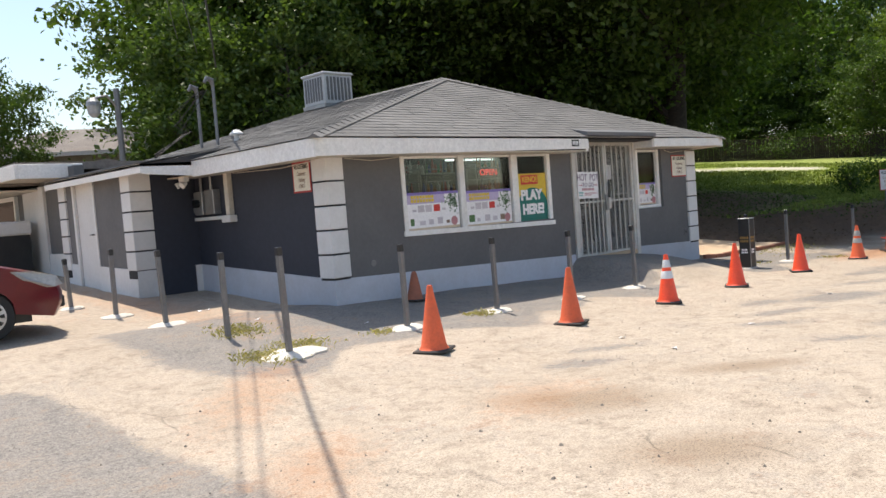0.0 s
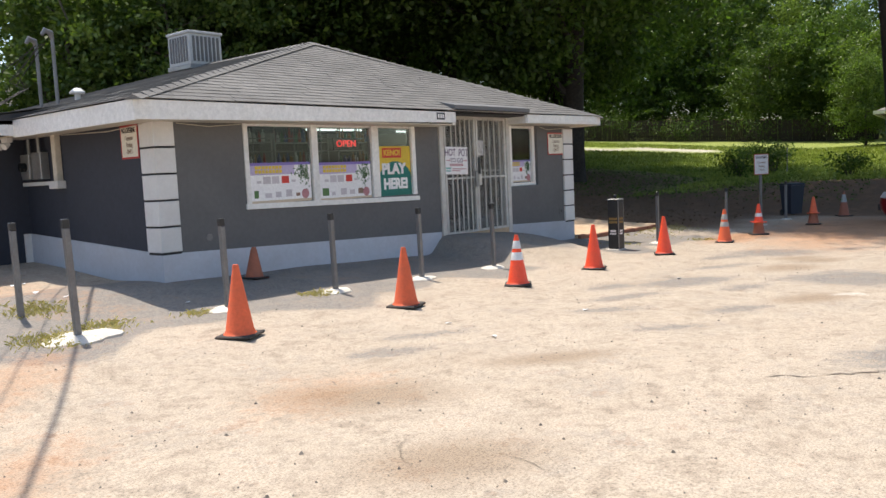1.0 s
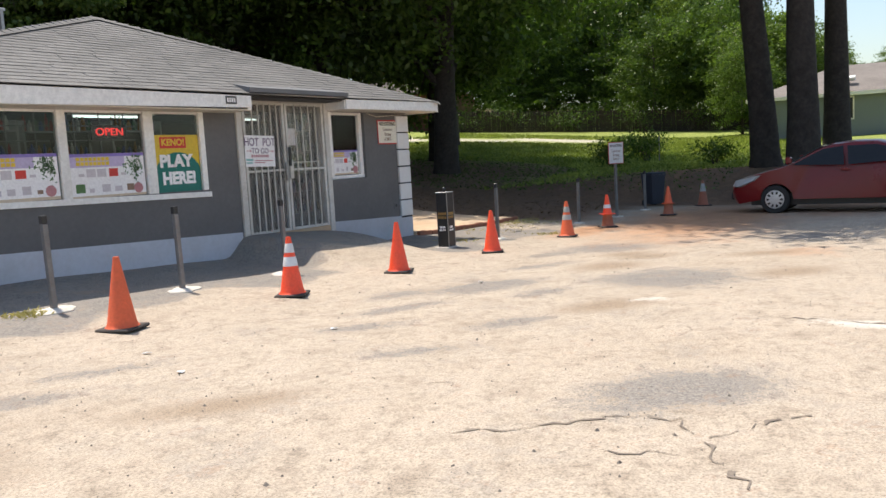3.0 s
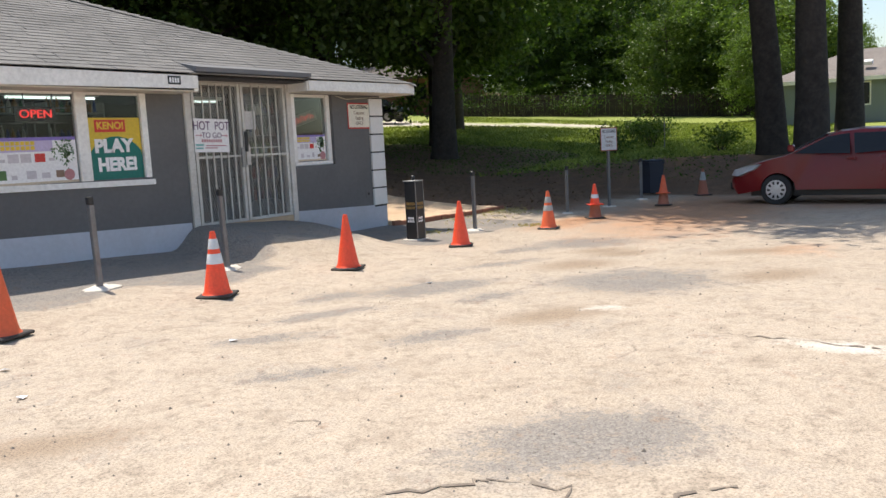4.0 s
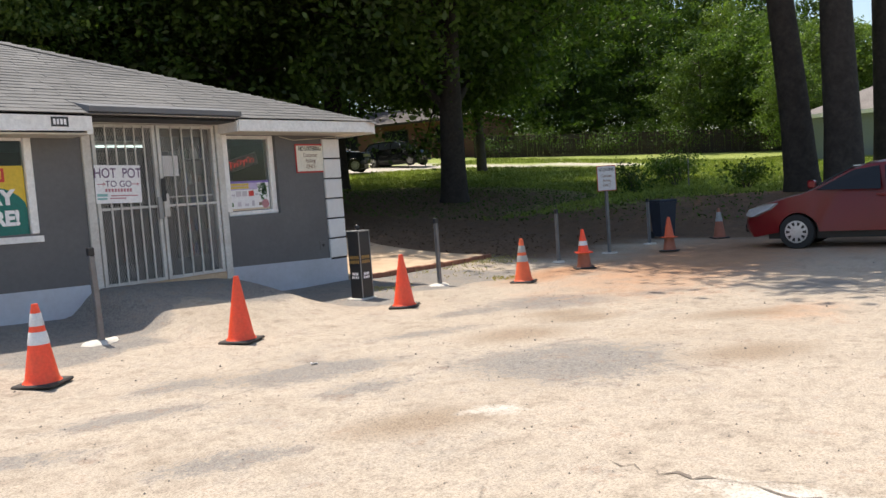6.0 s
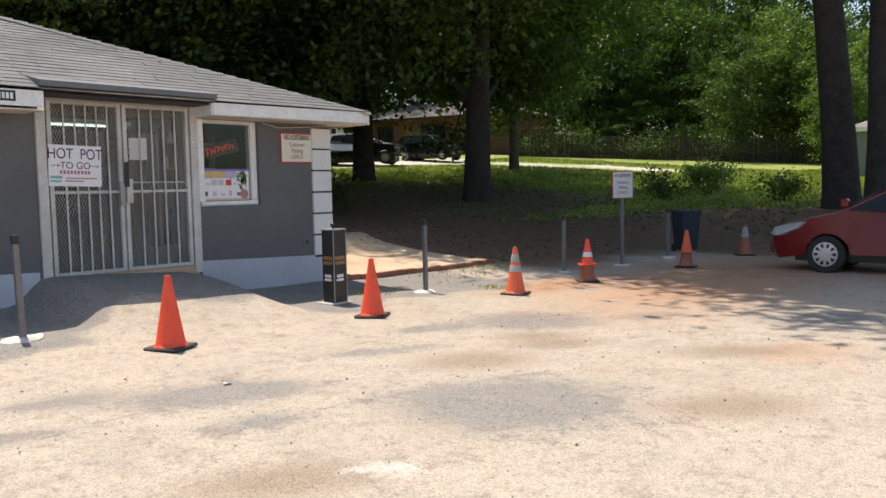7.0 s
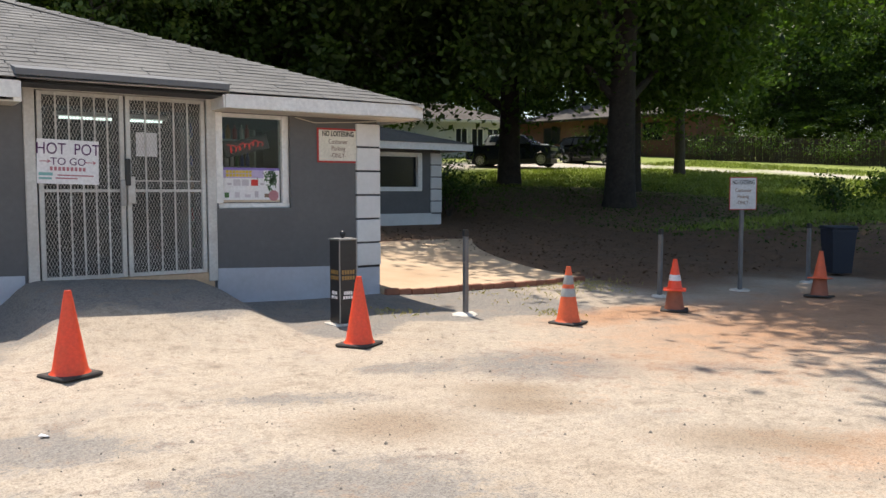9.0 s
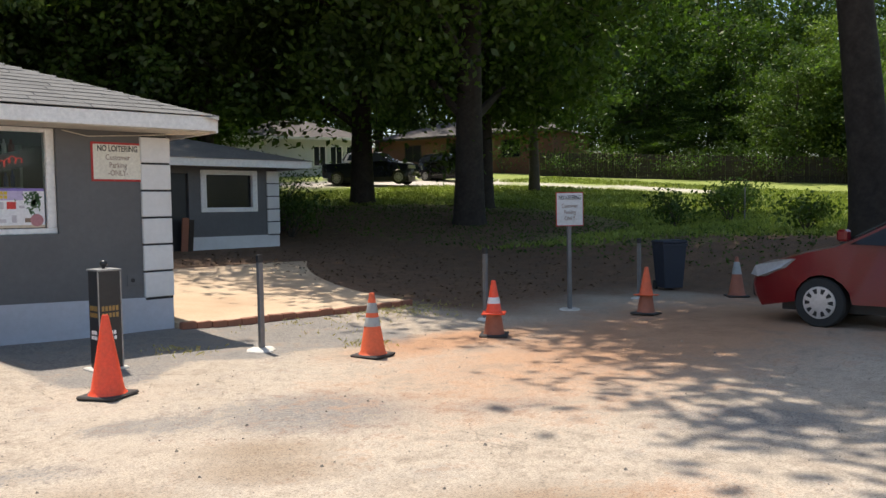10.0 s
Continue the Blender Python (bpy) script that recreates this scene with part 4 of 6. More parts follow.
pts = [(-.27 + .5 * i / 60 + .025 * math.sin(i * .8), 0, .045 * math.sin(i * .8 + 1.2) * (1.6 if i < 8 else .8) + .02 * math.sin(i * .31)) for i in range(61)]
part("tube", g.tube(pts, .0042, 6), glow("faint_red_neon_tube", (1.0, .05, .04), .55), ns)
part("backing", Geo().box(-.32, .32, .012, .03, -.1, .1), BLACKP, ns)


def loiter_sign(m, w, h_, label):
    s = thing("warning_sign", label, "sign", m, "no loitering signs")
    part("plate", Geo().bevel_box(-w / 2, w / 2, 0, .006, -h_ / 2, h_ / 2, .002), SIGNRED, s)
    part("face", Geo().box(-w / 2 + .026, w / 2 - .026, -.003, 0, -h_ / 2 + .026, h_ / 2 - .026), SIGNW, s)
    lettering("NO LOITERING", h_ * .215, INK, "lettering", s, pose(0, -.004, h_ * .335) @ UP, w / (h_ * 1.93), bold=.002)
    for k, wd in enumerate(("Customer", "Parking", "-ONLY-")):
        lettering(wd, h_ * .2, BROWNINK, "lettering", s, pose(0, -.004, h_ * (.11 - .2 * k)) @ UP, w / (h_ * 1.75))
    return s


loiter_sign(pose(17.28, YF - .012, 2.135), .67, .49, "cream no loitering sign with red border screwed to the grey wall")
loiter_sign(pose(X0 - .012, 10.10, 2.225, 0, 0, -90), .46, .46, "cream no loitering sign with red border on the navy wall")
paper = thing("paper_notice", "handwritten hot pot notice taped to the security gate", "notice", pose(13.66, YF - .052, 1.825, 0, 1.5, 0))
part("sheet", Geo().box(-.34, .34, 0, .002, -.26, .26), PAPER, paper)
MARK = surface("purple_marker_ink", (.09, .02, .10), .6)
PINK = surface("faded_pink_ink", (.55, .22, .25), .6)
lettering("HOT  POT", .19, MARK, "lettering", paper, pose(0, -.003, .145) @ UP, .80, .001)
lettering("TO GO", .12, MARK, "lettering", paper, pose(.0, -.003, .0) @ UP, 1.0, .001)
AQUA = surface("faded_aqua_ink", (.25, .50, .48), .6)
for k in range(9):
    part("writing_bar", Geo().box(-.2 + .045 * k, -.17 + .045 * k, -.003, -.001, -.105, -.06), PINK, paper)
part("writing_bar", Geo().box(-.12, .28, -.003, -.001, -.165, -.15), PINK, paper)
part("writing_bar", Geo().box(-.14, .1, -.003, -.001, -.2, -.185), PINK, paper)
part("writing_bar", Geo().box(-.32, -.17, -.003, -.001, -.165, -.13), AQUA, paper)
part("writing_bar", Geo().box(-.32, -.18, -.003, -.001, -.21, -.185), AQUA, paper)
for xa, xb, s_ in ((-.31, -.19, -1), (.18, .31, 1)):
    part("arrow", Geo().box(xa, xb, -.003, -.001, -.004, .006), PINK, paper)
    part("arrow_head", Geo().prism([(xb, .001), (xb - .04, .025), (xb - .03, .001), (xb - .04, -.025)], 1, -.0045, -.003), PINK, paper)
paper = thing("paper_notice", "plain white paper notice taped to the glass door", "notice", pose(14.62, YF + .125, 2.07))
part("sheet", Geo().box(-.13, .13, 0, .002, -.15, .15), PAPER, paper)
plq = thing("number_plaque", "small black plaque with white bars on the fascia", "plaque", pose(12.68, EY - .034, 2.605))
part("plate", Geo().bevel_box(-.11, .11, 0, .005, -.06, .06, .001), BLACKP, plq)
for k in range(4):
    part("digit_bar", Geo().box(-.085 + .045 * k, -.055 + .045 * k, -.002, 0, -.035, .035), PAPER, plq)
out = thing("wall_outlet", "small grey metal outlet cover low on the wall", "outlet", pose(17.42, YF - .012, .62))
part("cover", Geo().bevel_box(-.07, .07, 0, .014, -.07, .07, .004), GREY, out)
part("plug_hole", Geo().tube([(0, -.004, 0), (0, .004, 0)], .028, 12), INK, out)
out = thing("wall_outlet", "round cover plate on the grey wall", "outlet", pose(8.12, YF - .008, .86))
part("cover", Geo().tube([(0, 0, 0), (0, .012, 0)], .05, 14), surface("pale_cover_plate", (.22, .21, .2), .6), out)
for pts in ([(7.7, 9.46, 2.44), (8.2, 9.46, 2.40), (8.75, 9.46, 2.44)], [(16.6, 9.46, 2.50), (16.9, 9.46, 2.44), (17.4, 9.46, 2.47), (18.3, 9.2, 2.52)], [(7.34, 9.7, 2.44), (7.34, 10.6, 2.40), (7.34, 12.0, 2.44)]):
    cb = thing("wall_cable", "thin loose cable drooping under the eave", "cable", group="eave cables")
    part("wire", Geo().tube(pts, .006, 5), SOFFIT, cb)


# ---- side wall gear, wing and annex ----
def electric_gear():
    b = thing("meter_box", "grey steel electric meter boxes on the navy side wall", "meter")
    for y0, y1, z0, z1, d in ((12.55, 12.86, 1.80, 2.22, .14), (12.90, 13.20, 1.80, 2.20, .16), (13.22, 13.36, 1.85, 2.1, .1)):
        part("box", Geo().bevel_box(X0 - d, X0, y0, y1, z0, z1, .01), STEEL, b)
    part("meter_dial", Geo().tube([(X0 - .16, 13.05, 2.0), (X0 - .24, 13.05, 2.0)], .07, 16), DARKGLASS, b)
    for y in (12.7, 13.05):
        part("conduit", Geo().tube([(X0 - .08, y, 2.2), (X0 - .08, y, 2.46)], .025, 8), STEEL, b)
    d = thing("conduit_tray", "white painted conduit and junction box on the side wall", "conduit")
    part("rail", Geo().bevel_box(X0 - .08, X0, 12.25, 13.38, 1.70, 1.76, .006), WHITE, d)
    part("junction_box", Geo().bevel_box(X0 - .14, X0, 12.05, 12.33, 1.64, 1.76, .008), WHITE, d)
    part("downpipe", Geo().bevel_box(X0 - .10, X0, 12.12, 12.24, 1.76, 2.46, .01), SOFFIT, d)
    fl = thing("flood_light", "white twin flood light under the eave", "lamp", pose(6.92, 12.9, 2.36))
    part("base", Geo().bevel_box(-.05, .05, -.1, .1, .02, .1, .01), WHITE, fl)
    for s in (-.07, .07):
        part("lamp_head", Geo().tube([(0, s, 0), (-.09, s * 1.3, -.05)], [.03, .055], 12), WHITE, fl)


electric_gear()

WX = 6.2
wing = thing("store_wing", "low grey side wing with white quoins and a plain white door", "building")
hole = lambda u, z: 15.0 < u < 15.92 and z < 2.62
part("wall", wall_cells([13.4, 15.0, 15.92, 16.6], [-.3, 2.62, 2.75], hole, WX, WX + .2, 0), GREY, wing)
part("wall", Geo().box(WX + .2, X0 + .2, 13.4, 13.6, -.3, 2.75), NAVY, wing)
part("wall", Geo().box(WX + .2, X0 + .2, 16.4, 16.6, -.3, 2.75), GREY, wing)
part("plinth", Geo().prism([(13.38, -.3), (15.0, -.3), (15.0, 1.02), (13.38, .95)], 0, WX - .022, WX + .03), WHITE, wing)
part("plinth", Geo().prism([(15.92, -.3), (16.62, -.3), (16.62, 1.08), (15.92, 1.05)], 0, WX - .022, WX + .03), WHITE, wing)
dr = part("door", Geo().bevel_box(WX + .03, WX + .08, 15.02, 15.90, .55, 2.60, .008), WHITE, wing, "plain white steel door, closed")
part("door_handle", Geo().tube([(WX + .03, 15.12, 1.6), (WX - .04, 15.12, 1.6), (WX - .04, 15.2, 1.6)], .016, 8), STEEL, dr)
part("door_frame", Geo().box(WX - .02, WX + .03, 14.94, 15.02, .5, 2.66).box(WX - .02, WX + .03, 15.90, 15.98, .5, 2.66).box(WX - .02, WX + .03, 15.02, 15.90, 2.6, 2.66), WHITE, dr)
for ya, yb, xw in ((13.36, 13.72, .34), (16.3, 16.64, .34)):
    part("quoin_joint", Geo().box(WX - .024, WX + xw - .012, ya + .012, yb - .012, .8, 2.6), JOINT, wing)
    for k in range(5):
        z = .93 + .335 * k
        part("quoin_block", Geo().bevel_box(WX - .04, WX + xw, ya, yb, z + .014, z + .323, .008), WHITE, wing)
part("plinth", Geo().box(WX - .022, WX + .36, 13.37, 13.4, -.3, .93), WHITE, wing)
part("plinth", Geo().box(7.25, X0 - .02, 13.37, 13.4, -.3, .93), WHITE, wing)
part("fascia", Geo().box(5.95, 5.98, 12.4, 16.7, 2.52, 2.66), TRIM, wing)
part("fascia", Geo().prism([(5.98, 2.50), (6.85, 2.45), (6.85, 2.68), (5.98, 2.66)], 1, 12.4, 12.43), TRIM, wing)
part("soffit", Geo().box(5.98, X0, 12.43, 16.7, 2.60, 2.62), SOFFIT, wing)
courses((5.92, 16.75, 2.665), (5.92, 12.36, 2.665), (7.6, 12.36, 2.93), (7.6, 16.75, 2.93), wing, 11, .33)
part("roof_deck", Geo().add([(5.95, 12.4, 2.655), (5.95, 16.7, 2.655), (7.8, 16.7, 2.93), (7.8, 12.4, 2.93), (5.95, 12.4, 2.62), (5.95, 16.7, 2.62), (7.8, 16.7, 2.62), (7.8, 12.4, 2.62)], [(0, 1, 2, 3), (4, 7, 6, 5), (0, 3, 7, 4), (1, 5, 6, 2), (0, 4, 5, 1)]), FELT, wing)

annex = thing("rear_annex", "low rear building with white fascia, grey and cream walls", "building")
part("wall", Geo().box(6.5, 6.7, 16.6, 30, 0, 3.0), GREY, annex)
part("wall", Geo().box(6.7, 11, 29.8, 30, 0, 3.0), GREY, annex)
for a, b in ((18.3, 19.6), (22.6, 24.2), (26.5, 27.6)):
    part("panel", Geo().box(6.44, 6.5, a, b, .7, 2.7), WHITE, annex)
for a, b in ((20.2, 21.8), (24.8, 26.0)):
    w_ = part("window_1", Geo().box(6.44, 6.5, a, b, 1.5, 2.5), DARKGLASS, annex, "dark shop window")
    part("window_frame", Geo().box(6.42, 6.5, a - .08, a, 1.4, 2.6).box(6.42, 6.5, b, b + .08, 1.4, 2.6).box(6.42, 6.5, a, b, 2.5, 2.6).box(6.42, 6.5, a, b, 1.4, 1.5), TRIM, w_)
part("plinth", Geo().box(6.46, 6.5, 16.64, 30, 0, 1.25), WHITE, annex)
part("fascia", Geo().bevel_box(5.5, 5.56, 16.9, 18.6, 2.78, 3.06, .006), TRIM, annex)
part("fascia", Geo().bevel_box(5.56, 6.8, 16.9, 16.96, 2.78, 3.06, .006), TRIM, annex)
part("fascia", Geo().bevel_box(5.1, 5.16, 18.6, 30, 2.6, 2.78, .006), TRIM, annex)
part("roof", Geo().box(5.56, 11, 16.96, 18.6, 2.95, 3.10).prism([(5.16, 2.74), (8, 3.3), (11, 2.74)], 1, 18.6, 30), FARROOF, annex)
part("soffit", Geo().box(5.16, 6.5, 18.6, 30, 2.62, 2.66).box(5.56, 6.5, 16.96, 18.6, 2.80, 2.84), SOFFIT, annex)
rail = thing("hand_rail", "grey pipe rail in front of the rear annex", "railing", pose(0, 0, 0))
for y in (17.6, 19.4, 21.2):
    part("post", Geo().tube([(4.9, y, hz(4.9, y) - .2), (4.9, y, hz(4.9, y) + 1.05)], .035, 8), POSTM, rail)
part("rail", Geo().tube([(4.9, 17.6, hz(4.9, 17.6) + 1.05), (4.9, 21.2, hz(4.9, 21.2) + 1.05)], .03, 8), WHITE, rail)
bx = thing("storage_box", "dark storage box with white lid beside the annex", "box", pose(5.9, 19.2, hz(5.9, 19.2)))
part("body", Geo().bevel_box(-.35, .35, -.5, .5, 0, .8, .02), BLACKP, bx)
part("lid", Geo().bevel_box(-.38, .38, -.53, .53, .8, 1.1, .04), WHITE, bx)

# second small building behind the slab
BX0, BX1, BY = 19.6, 25.6, 18.6
hut = thing("back_building", "small grey back building with white quoins and low roof", "building")
OPH = [(23.36, 24.87, 1.57, 2.54), (21.9, 22.95, -.5, 2.5)]
hole = lambda u, z: any(a < u < b and c < z < d for a, b, c, d in OPH)
part("wall", wall_cells([BX0, 21.9, 22.95, 23.36, 24.87, BX1], [-.3, 1.57, 2.5, 2.54, 2.85], hole, BY, BY + .2, 1), GREY, hut)
part("wall", Geo().box(BX1 - .2, BX1, BY + .2, 24, -.3, 2.85).box(BX0, BX0 + .2, BY + .2, 24, -.3, 2.85).box(BX0 + .2, BX1 - .2, 23.8, 24, -.3, 2.85), GREY, hut)
part("floor", Geo().box(BX0 + .2, BX1 - .2, BY + .2, 23.8, .2, .5), INTERIOR, hut)
part("plinth", Geo().box(22.95, BX1 + .02, BY - .02, BY + .02, -.2, .86), WHITE, hut)
part("quoin_joint", Geo().box(25.27, BX1 + .02, BY - .024, BY + .3, .84, 2.6), JOINT, hut)
for k in range(5):
    z = .86 + .35 * k
    part("quoin_block", Geo().bevel_box(25.25, BX1 + .035, BY - .04, BY + .31, z + .014, z + .338, .008), WHITE, hut)
w_ = part("window_1", Geo().box(23.36, 24.87, BY + .1, BY + .11, 1.57, 2.54), DARKGLASS, hut, "dark window with white frame")
part("window_frame", Geo().bevel_box(23.28, 23.44, BY - .03, BY + .09, 1.50, 2.60, .008).bevel_box(24.80, 24.95, BY - .03, BY + .09, 1.50, 2.60, .008).box(23.44, 24.80, BY - .03, BY + .09, 1.50, 1.62).box(23.44, 24.80, BY - .03, BY + .09, 2.48, 2.60), TRIM, w_)
# black sheet set in the opening in place of its unlit inside
part("door_panel", Geo().bevel_box(21.9, 22.9, BY + .05, BY + .1, .45, 2.5, .01), BLACKP, hut, "black panel standing for the dark inside of an open doorway")
part("fascia", Geo().bevel_box(BX0 - .4, 26.3, BY - .62, BY - .58, 2.66, 2.86, .005), TRIM, hut)
part("fascia", Geo().bevel_box(26.3, 26.34, BY - .62, 24.4, 2.66, 2.86, .005), TRIM, hut)
part("soffit", Geo().box(BX0 - .4, 26.3, BY - .58, BY, 2.70, 2.72), SOFFIT, hut)
part("roof", Geo().add([(BX0 - .45, BY - .66, 2.86), (26.38, BY - .66, 2.86), (26.38, 24.5, 2.86), (BX0 - .45, 24.5, 2.86), (21.5, 21.4, 3.75), (23.5, 21.4, 3.75)], [(0, 1, 5, 4), (1, 2, 5), (2, 3, 4, 5), (3, 0, 4), (3, 2, 1, 0)]), FARROOF, hut)
bd = thing("wooden_board", "reddish wooden board leaning by the back doorway", "board", pose(22.75, BY - .12, hz(22.75, BY), 8, 0, 0))
part("plank", Geo().bevel_box(-.12, .06, -.02, .02, -.05, .85, .004), BRICKRED, bd)
part("plank", Geo().bevel_box(.07, .2, -.02, .02, -.05, .8, .004), WOOD, bd)

# roof gear
ac = thing("air_conditioner", "grey package air conditioner on the roof ridge", "air conditioner", pose(12.72, 16.35, 4.22))
part("base_frame", Geo().bevel_box(-.46, .46, -.46, .46, 0, .10, .01), STEEL, ac)
ACM = surface("pale_grey_cabinet_paint", (.46, .47, .48), .5, (.32, .31, .3), 3, 30, .4, .1)
part("cabinet", Geo().bevel_box(-.43, .43, -.43, .43, .10, .80, .015), ACM, ac)
part("top_lid", Geo().bevel_box(-.46, .46, -.46, .46, .80, .86, .012), ACM, ac)
# dark strips on the cabinet, coloured as the shadow between louvres
for k in range(7):
    u = -.32 + .64 * k / 6
    part("louvre", Geo().box(u - .03, u + .03, -.444, -.425, .18, .74), surface("louvre_shadow_grey", (.13, .13, .135), .6), ac)
    part("louvre", Geo().box(-.444, -.425, u - .03, u + .03, .18, .74), surface("louvre_shadow_grey", (.13, .13, .135), .6), ac)
mast = thing("service_mast", "steel electric service masts with weatherheads and wires", "mast")
for (x, y, top) in ((8.5, 15.1, 4.28), (8.5, 14.45, 4.34)):
    part("pipe", Geo().tube([(x, y, 2.9), (x, y, top)], .032, 10), POSTM, mast)
    part("weatherhead", Geo().tube([(x, y, top - .02), (x - .02, y, top + .08), (x - .12, y, top + .12), (x - .18, y, top + .03)], [.036, .055, .05, .03], 10), POSTM, mast)
for k in range(5):
    r = random.Random(k)
    p = [(8.4, 15.0 - .12 * k, 4.25), (8.1 + r.uniform(-.2, .1), 15.1 + r.uniform(-.3, .3), 3.9 - .1 * k), (8.3, 15.3 + r.uniform(-.2, .2), 3.5), (7.4, 14.9, 2.95 + .02 * k)]
    part("wire", Geo().tube(p, .008, 5), RUBBER, mast)
vent = thing("roof_vent", "white roof vent cap on the shingles", "vent", pose(8.6, 13.9, 3.22))
part("pipe", Geo().tube([(0, 0, -.1), (0, 0, .1)], .05, 10), WHITE, vent)
part("cap", Geo().lathe([(.13, .08), (.13, .11), (.06, .17), (.01, .18)], 16), WHITE, vent, smooth=True)

# overhead service wires, high across the lot
for k, (p, q) in enumerate((((7.27, 10.99), (2.94, 3.58)), ((5.84, 9.76), (2.74, 4.36)), ((6.47, 10.37), (2.72, 4.07)))):
    r_ = .02 if k == 0 else .008
    pts = []
    d = Vector((q[0] - p[0], q[1] - p[1]))
    for i in range(25):
        t = -0.55 + 2.6 * i / 24
        gx, gy = p[0] + d.x * t, p[1] + d.y * t
        z = 5.2 + 2.4 * (t + .55) / 2.6 - 0.5 * math.sin(math.pi * (t + .55) / 2.6)
        pts.append((gx + SUN.x / SUN.z * z, gy + SUN.y / SUN.z * z, z + .05))
    wv = thing("overhead_wire", "black overhead service wire crossing above the lot", "cable", group="service wires")
    part("wire", Geo().tube(pts, r_, 6), BLACKP, wv)
yl = thing("yard_lamp", "grey yard lamp with glass bowl on a bracket arm", "lamp", pose(10.2, 24.5, 0))
part("pole", Geo().tube([(.9, .4, hz(11, 25)), (.9, .4, 6.0)], .09, 10), POSTM, yl)
part("arm", Geo().tube([(.9, .4, 5.4), (.5, .2, 5.75), (0, 0, 5.6)], .035, 8), STEEL, yl)
part("lamp_head", Geo().tube([(0, 0, 5.62), (0, 0, 5.5), (0, 0, 5.38)], [.09, .2, .22], 14), STEEL, yl)
part("bowl", Geo().tube([(0, 0, 5.38), (0, 0, 5.15), (0, 0, 5.05)], [.2, .17, .08], 14), LAMPGLASS, yl)


# ---- cones ----
def cone(x, y, body, bands, turn, label, lean=(0, 0), flange=False):
    c = thing("traffic_cone", label, "cone", pose(x, y, hz(x, y) + .004, lean[0], lean[1], turn), "traffic cones in the lot")
    part("base", Geo().bevel_box(-.185, .185, -.185, .185, 0, .032, .012), RUBBER, c, "black rubber base")
    if not flange:
        part("body", Geo().lathe([(.165, .030), (.15, .045), (.138, .07), (.03, .695), (.026, .71), (.02, .71)], 28), body, c, smooth=True)
    else:
        part("body", Geo().lathe([(.14, .030), (.128, .06), (.095, .28), (.095, .285)], 28), DULLORANGE, c, "dull brown lower cone", smooth=True)
        part("flange", Geo().bevel_box(-.15, .15, -.15, .15, .285, .305, .008), body, c, "flange of a smaller stacked cone")
        part("upper_body", Geo().lathe([(.11, .305), (.098, .33), (.03, .70), (.026, .715), (.02, .715)], 28), body, c, smooth=True)
    rad = lambda z: .138 + (.03 - .138) * (z - .07) / .625
    if flange:
        rad = lambda z: .098 + (.03 - .098) * (z - .33) / .37
    for z0, z1, mt in bands:
        part("reflective_band", Geo().lathe([(rad(z0) + .0015, z0), (rad(z0) + .003, z0 + .002), (rad(z1) + .003, z1 - .002), (rad(z1) + .0015, z1)], 28), mt, c, smooth=True)
    return c


cone(6.21, 6.27, OLDORANGE, [], 28, "worn orange traffic cone with dark scuffs on a rubber base")
cone(8.53, 6.19, OLDORANGE, [], 20, "faded orange traffic cone with a black rubber base")
cone(10.84, 6.17, ORANGE, [(.36, .47, BAND), (.52, .63, BAND)], 32, "bright orange traffic cone with two white reflective bands")
cone(12.97, 6.16, ORANGE, [], 24, "bright orange traffic cone with a black rubber base")
cone(15.74, 6.24, ORANGE, [], 30, "plain orange traffic cone beside the black bollard")
cone(18.69, 6.22, OLDORANGE, [(.34, .44, GREYBAND), (.49, .60, GREYBAND)], 15, "pale orange traffic cone with worn grey bands")
cone(20.66, 6.17, ORANGE, [(.42, .50, BAND)], 38, "orange cone stacked on a dull cone, scuffed white band", flange=True)
cone(23.69, 5.81, OLDORANGE, [], 12, "leaning orange cone stacked on a dull lower cone", (0, 3), flange=True)
cone(26.70, 5.82, DULLORANGE, [(.40, .62, GREYBAND)], 40, "dirty grey-banded cone in the shade of the trees")
sc = thing("traffic_cone", "dirty old orange cone standing against the store wall", "cone", pose(8.54, 9.10, hz(8.54, 9.10), 0, 3, 10), "traffic cones in the lot")
part("base", Geo().bevel_box(-.15, .15, -.15, .15, 0, .025, .01), RUBBER, sc)
part("body", Geo().lathe([(.13, .025), (.12, .05), (.045, .40), (.03, .44), (.025, .445)], 24), DULLORANGE, sc, smooth=True)


# ---- steel posts in footings ----
def post(x, y, hgt, lean, pad, seed):
    p = thing("steel_post", "grey square steel post with dark cap in a whitish concrete footing" if pad else "grey square steel post set in the asphalt", "post", pose(x, y, hz(x, y), lean[0], lean[1], 0), "posts round the store front")
    part("tube", Geo().bevel_box(-.03, .03, -.03, .03, -.3, hgt - .09, .006), POSTM, p)
    part("cap", Geo().bevel_box(-.033, .033, -.033, .033, hgt - .09, hgt, .008), BLACKP, p)
    if pad:
        r = random.Random(seed)
        g = Geo()
        n = 18
        ang = [2 * math.pi * i / n for i in range(n)]
        rr = [pad * r.uniform(.75, 1.15) for _ in ang]
        a = Geo()
        ring = [(q * math.cos(w) * 1.15, q * math.sin(w), .006) for q, w in zip(rr, ang)]
        inn = [(q * .8 * math.cos(w) * 1.15, q * .8 * math.sin(w), .028 + r.uniform(-.006, .006)) for q, w in zip(rr, ang)]
        low = [(q * 1.02 * math.cos(w) * 1.15, q * 1.02 * math.sin(w), -.06) for q, w in zip(rr, ang)]
        a.v = low + ring + inn + [(0, 0, .04)]
        for i in range(n):
            j = (i + 1) % n
            a.f += [(i, j, n + j, n + i), (n + i, n + j, 2 * n + j, 2 * n + i), (2 * n + i, 2 * n + j, 3 * n)]
        part("footing", a, PAD, p, "rough white concrete footing", smooth=True)


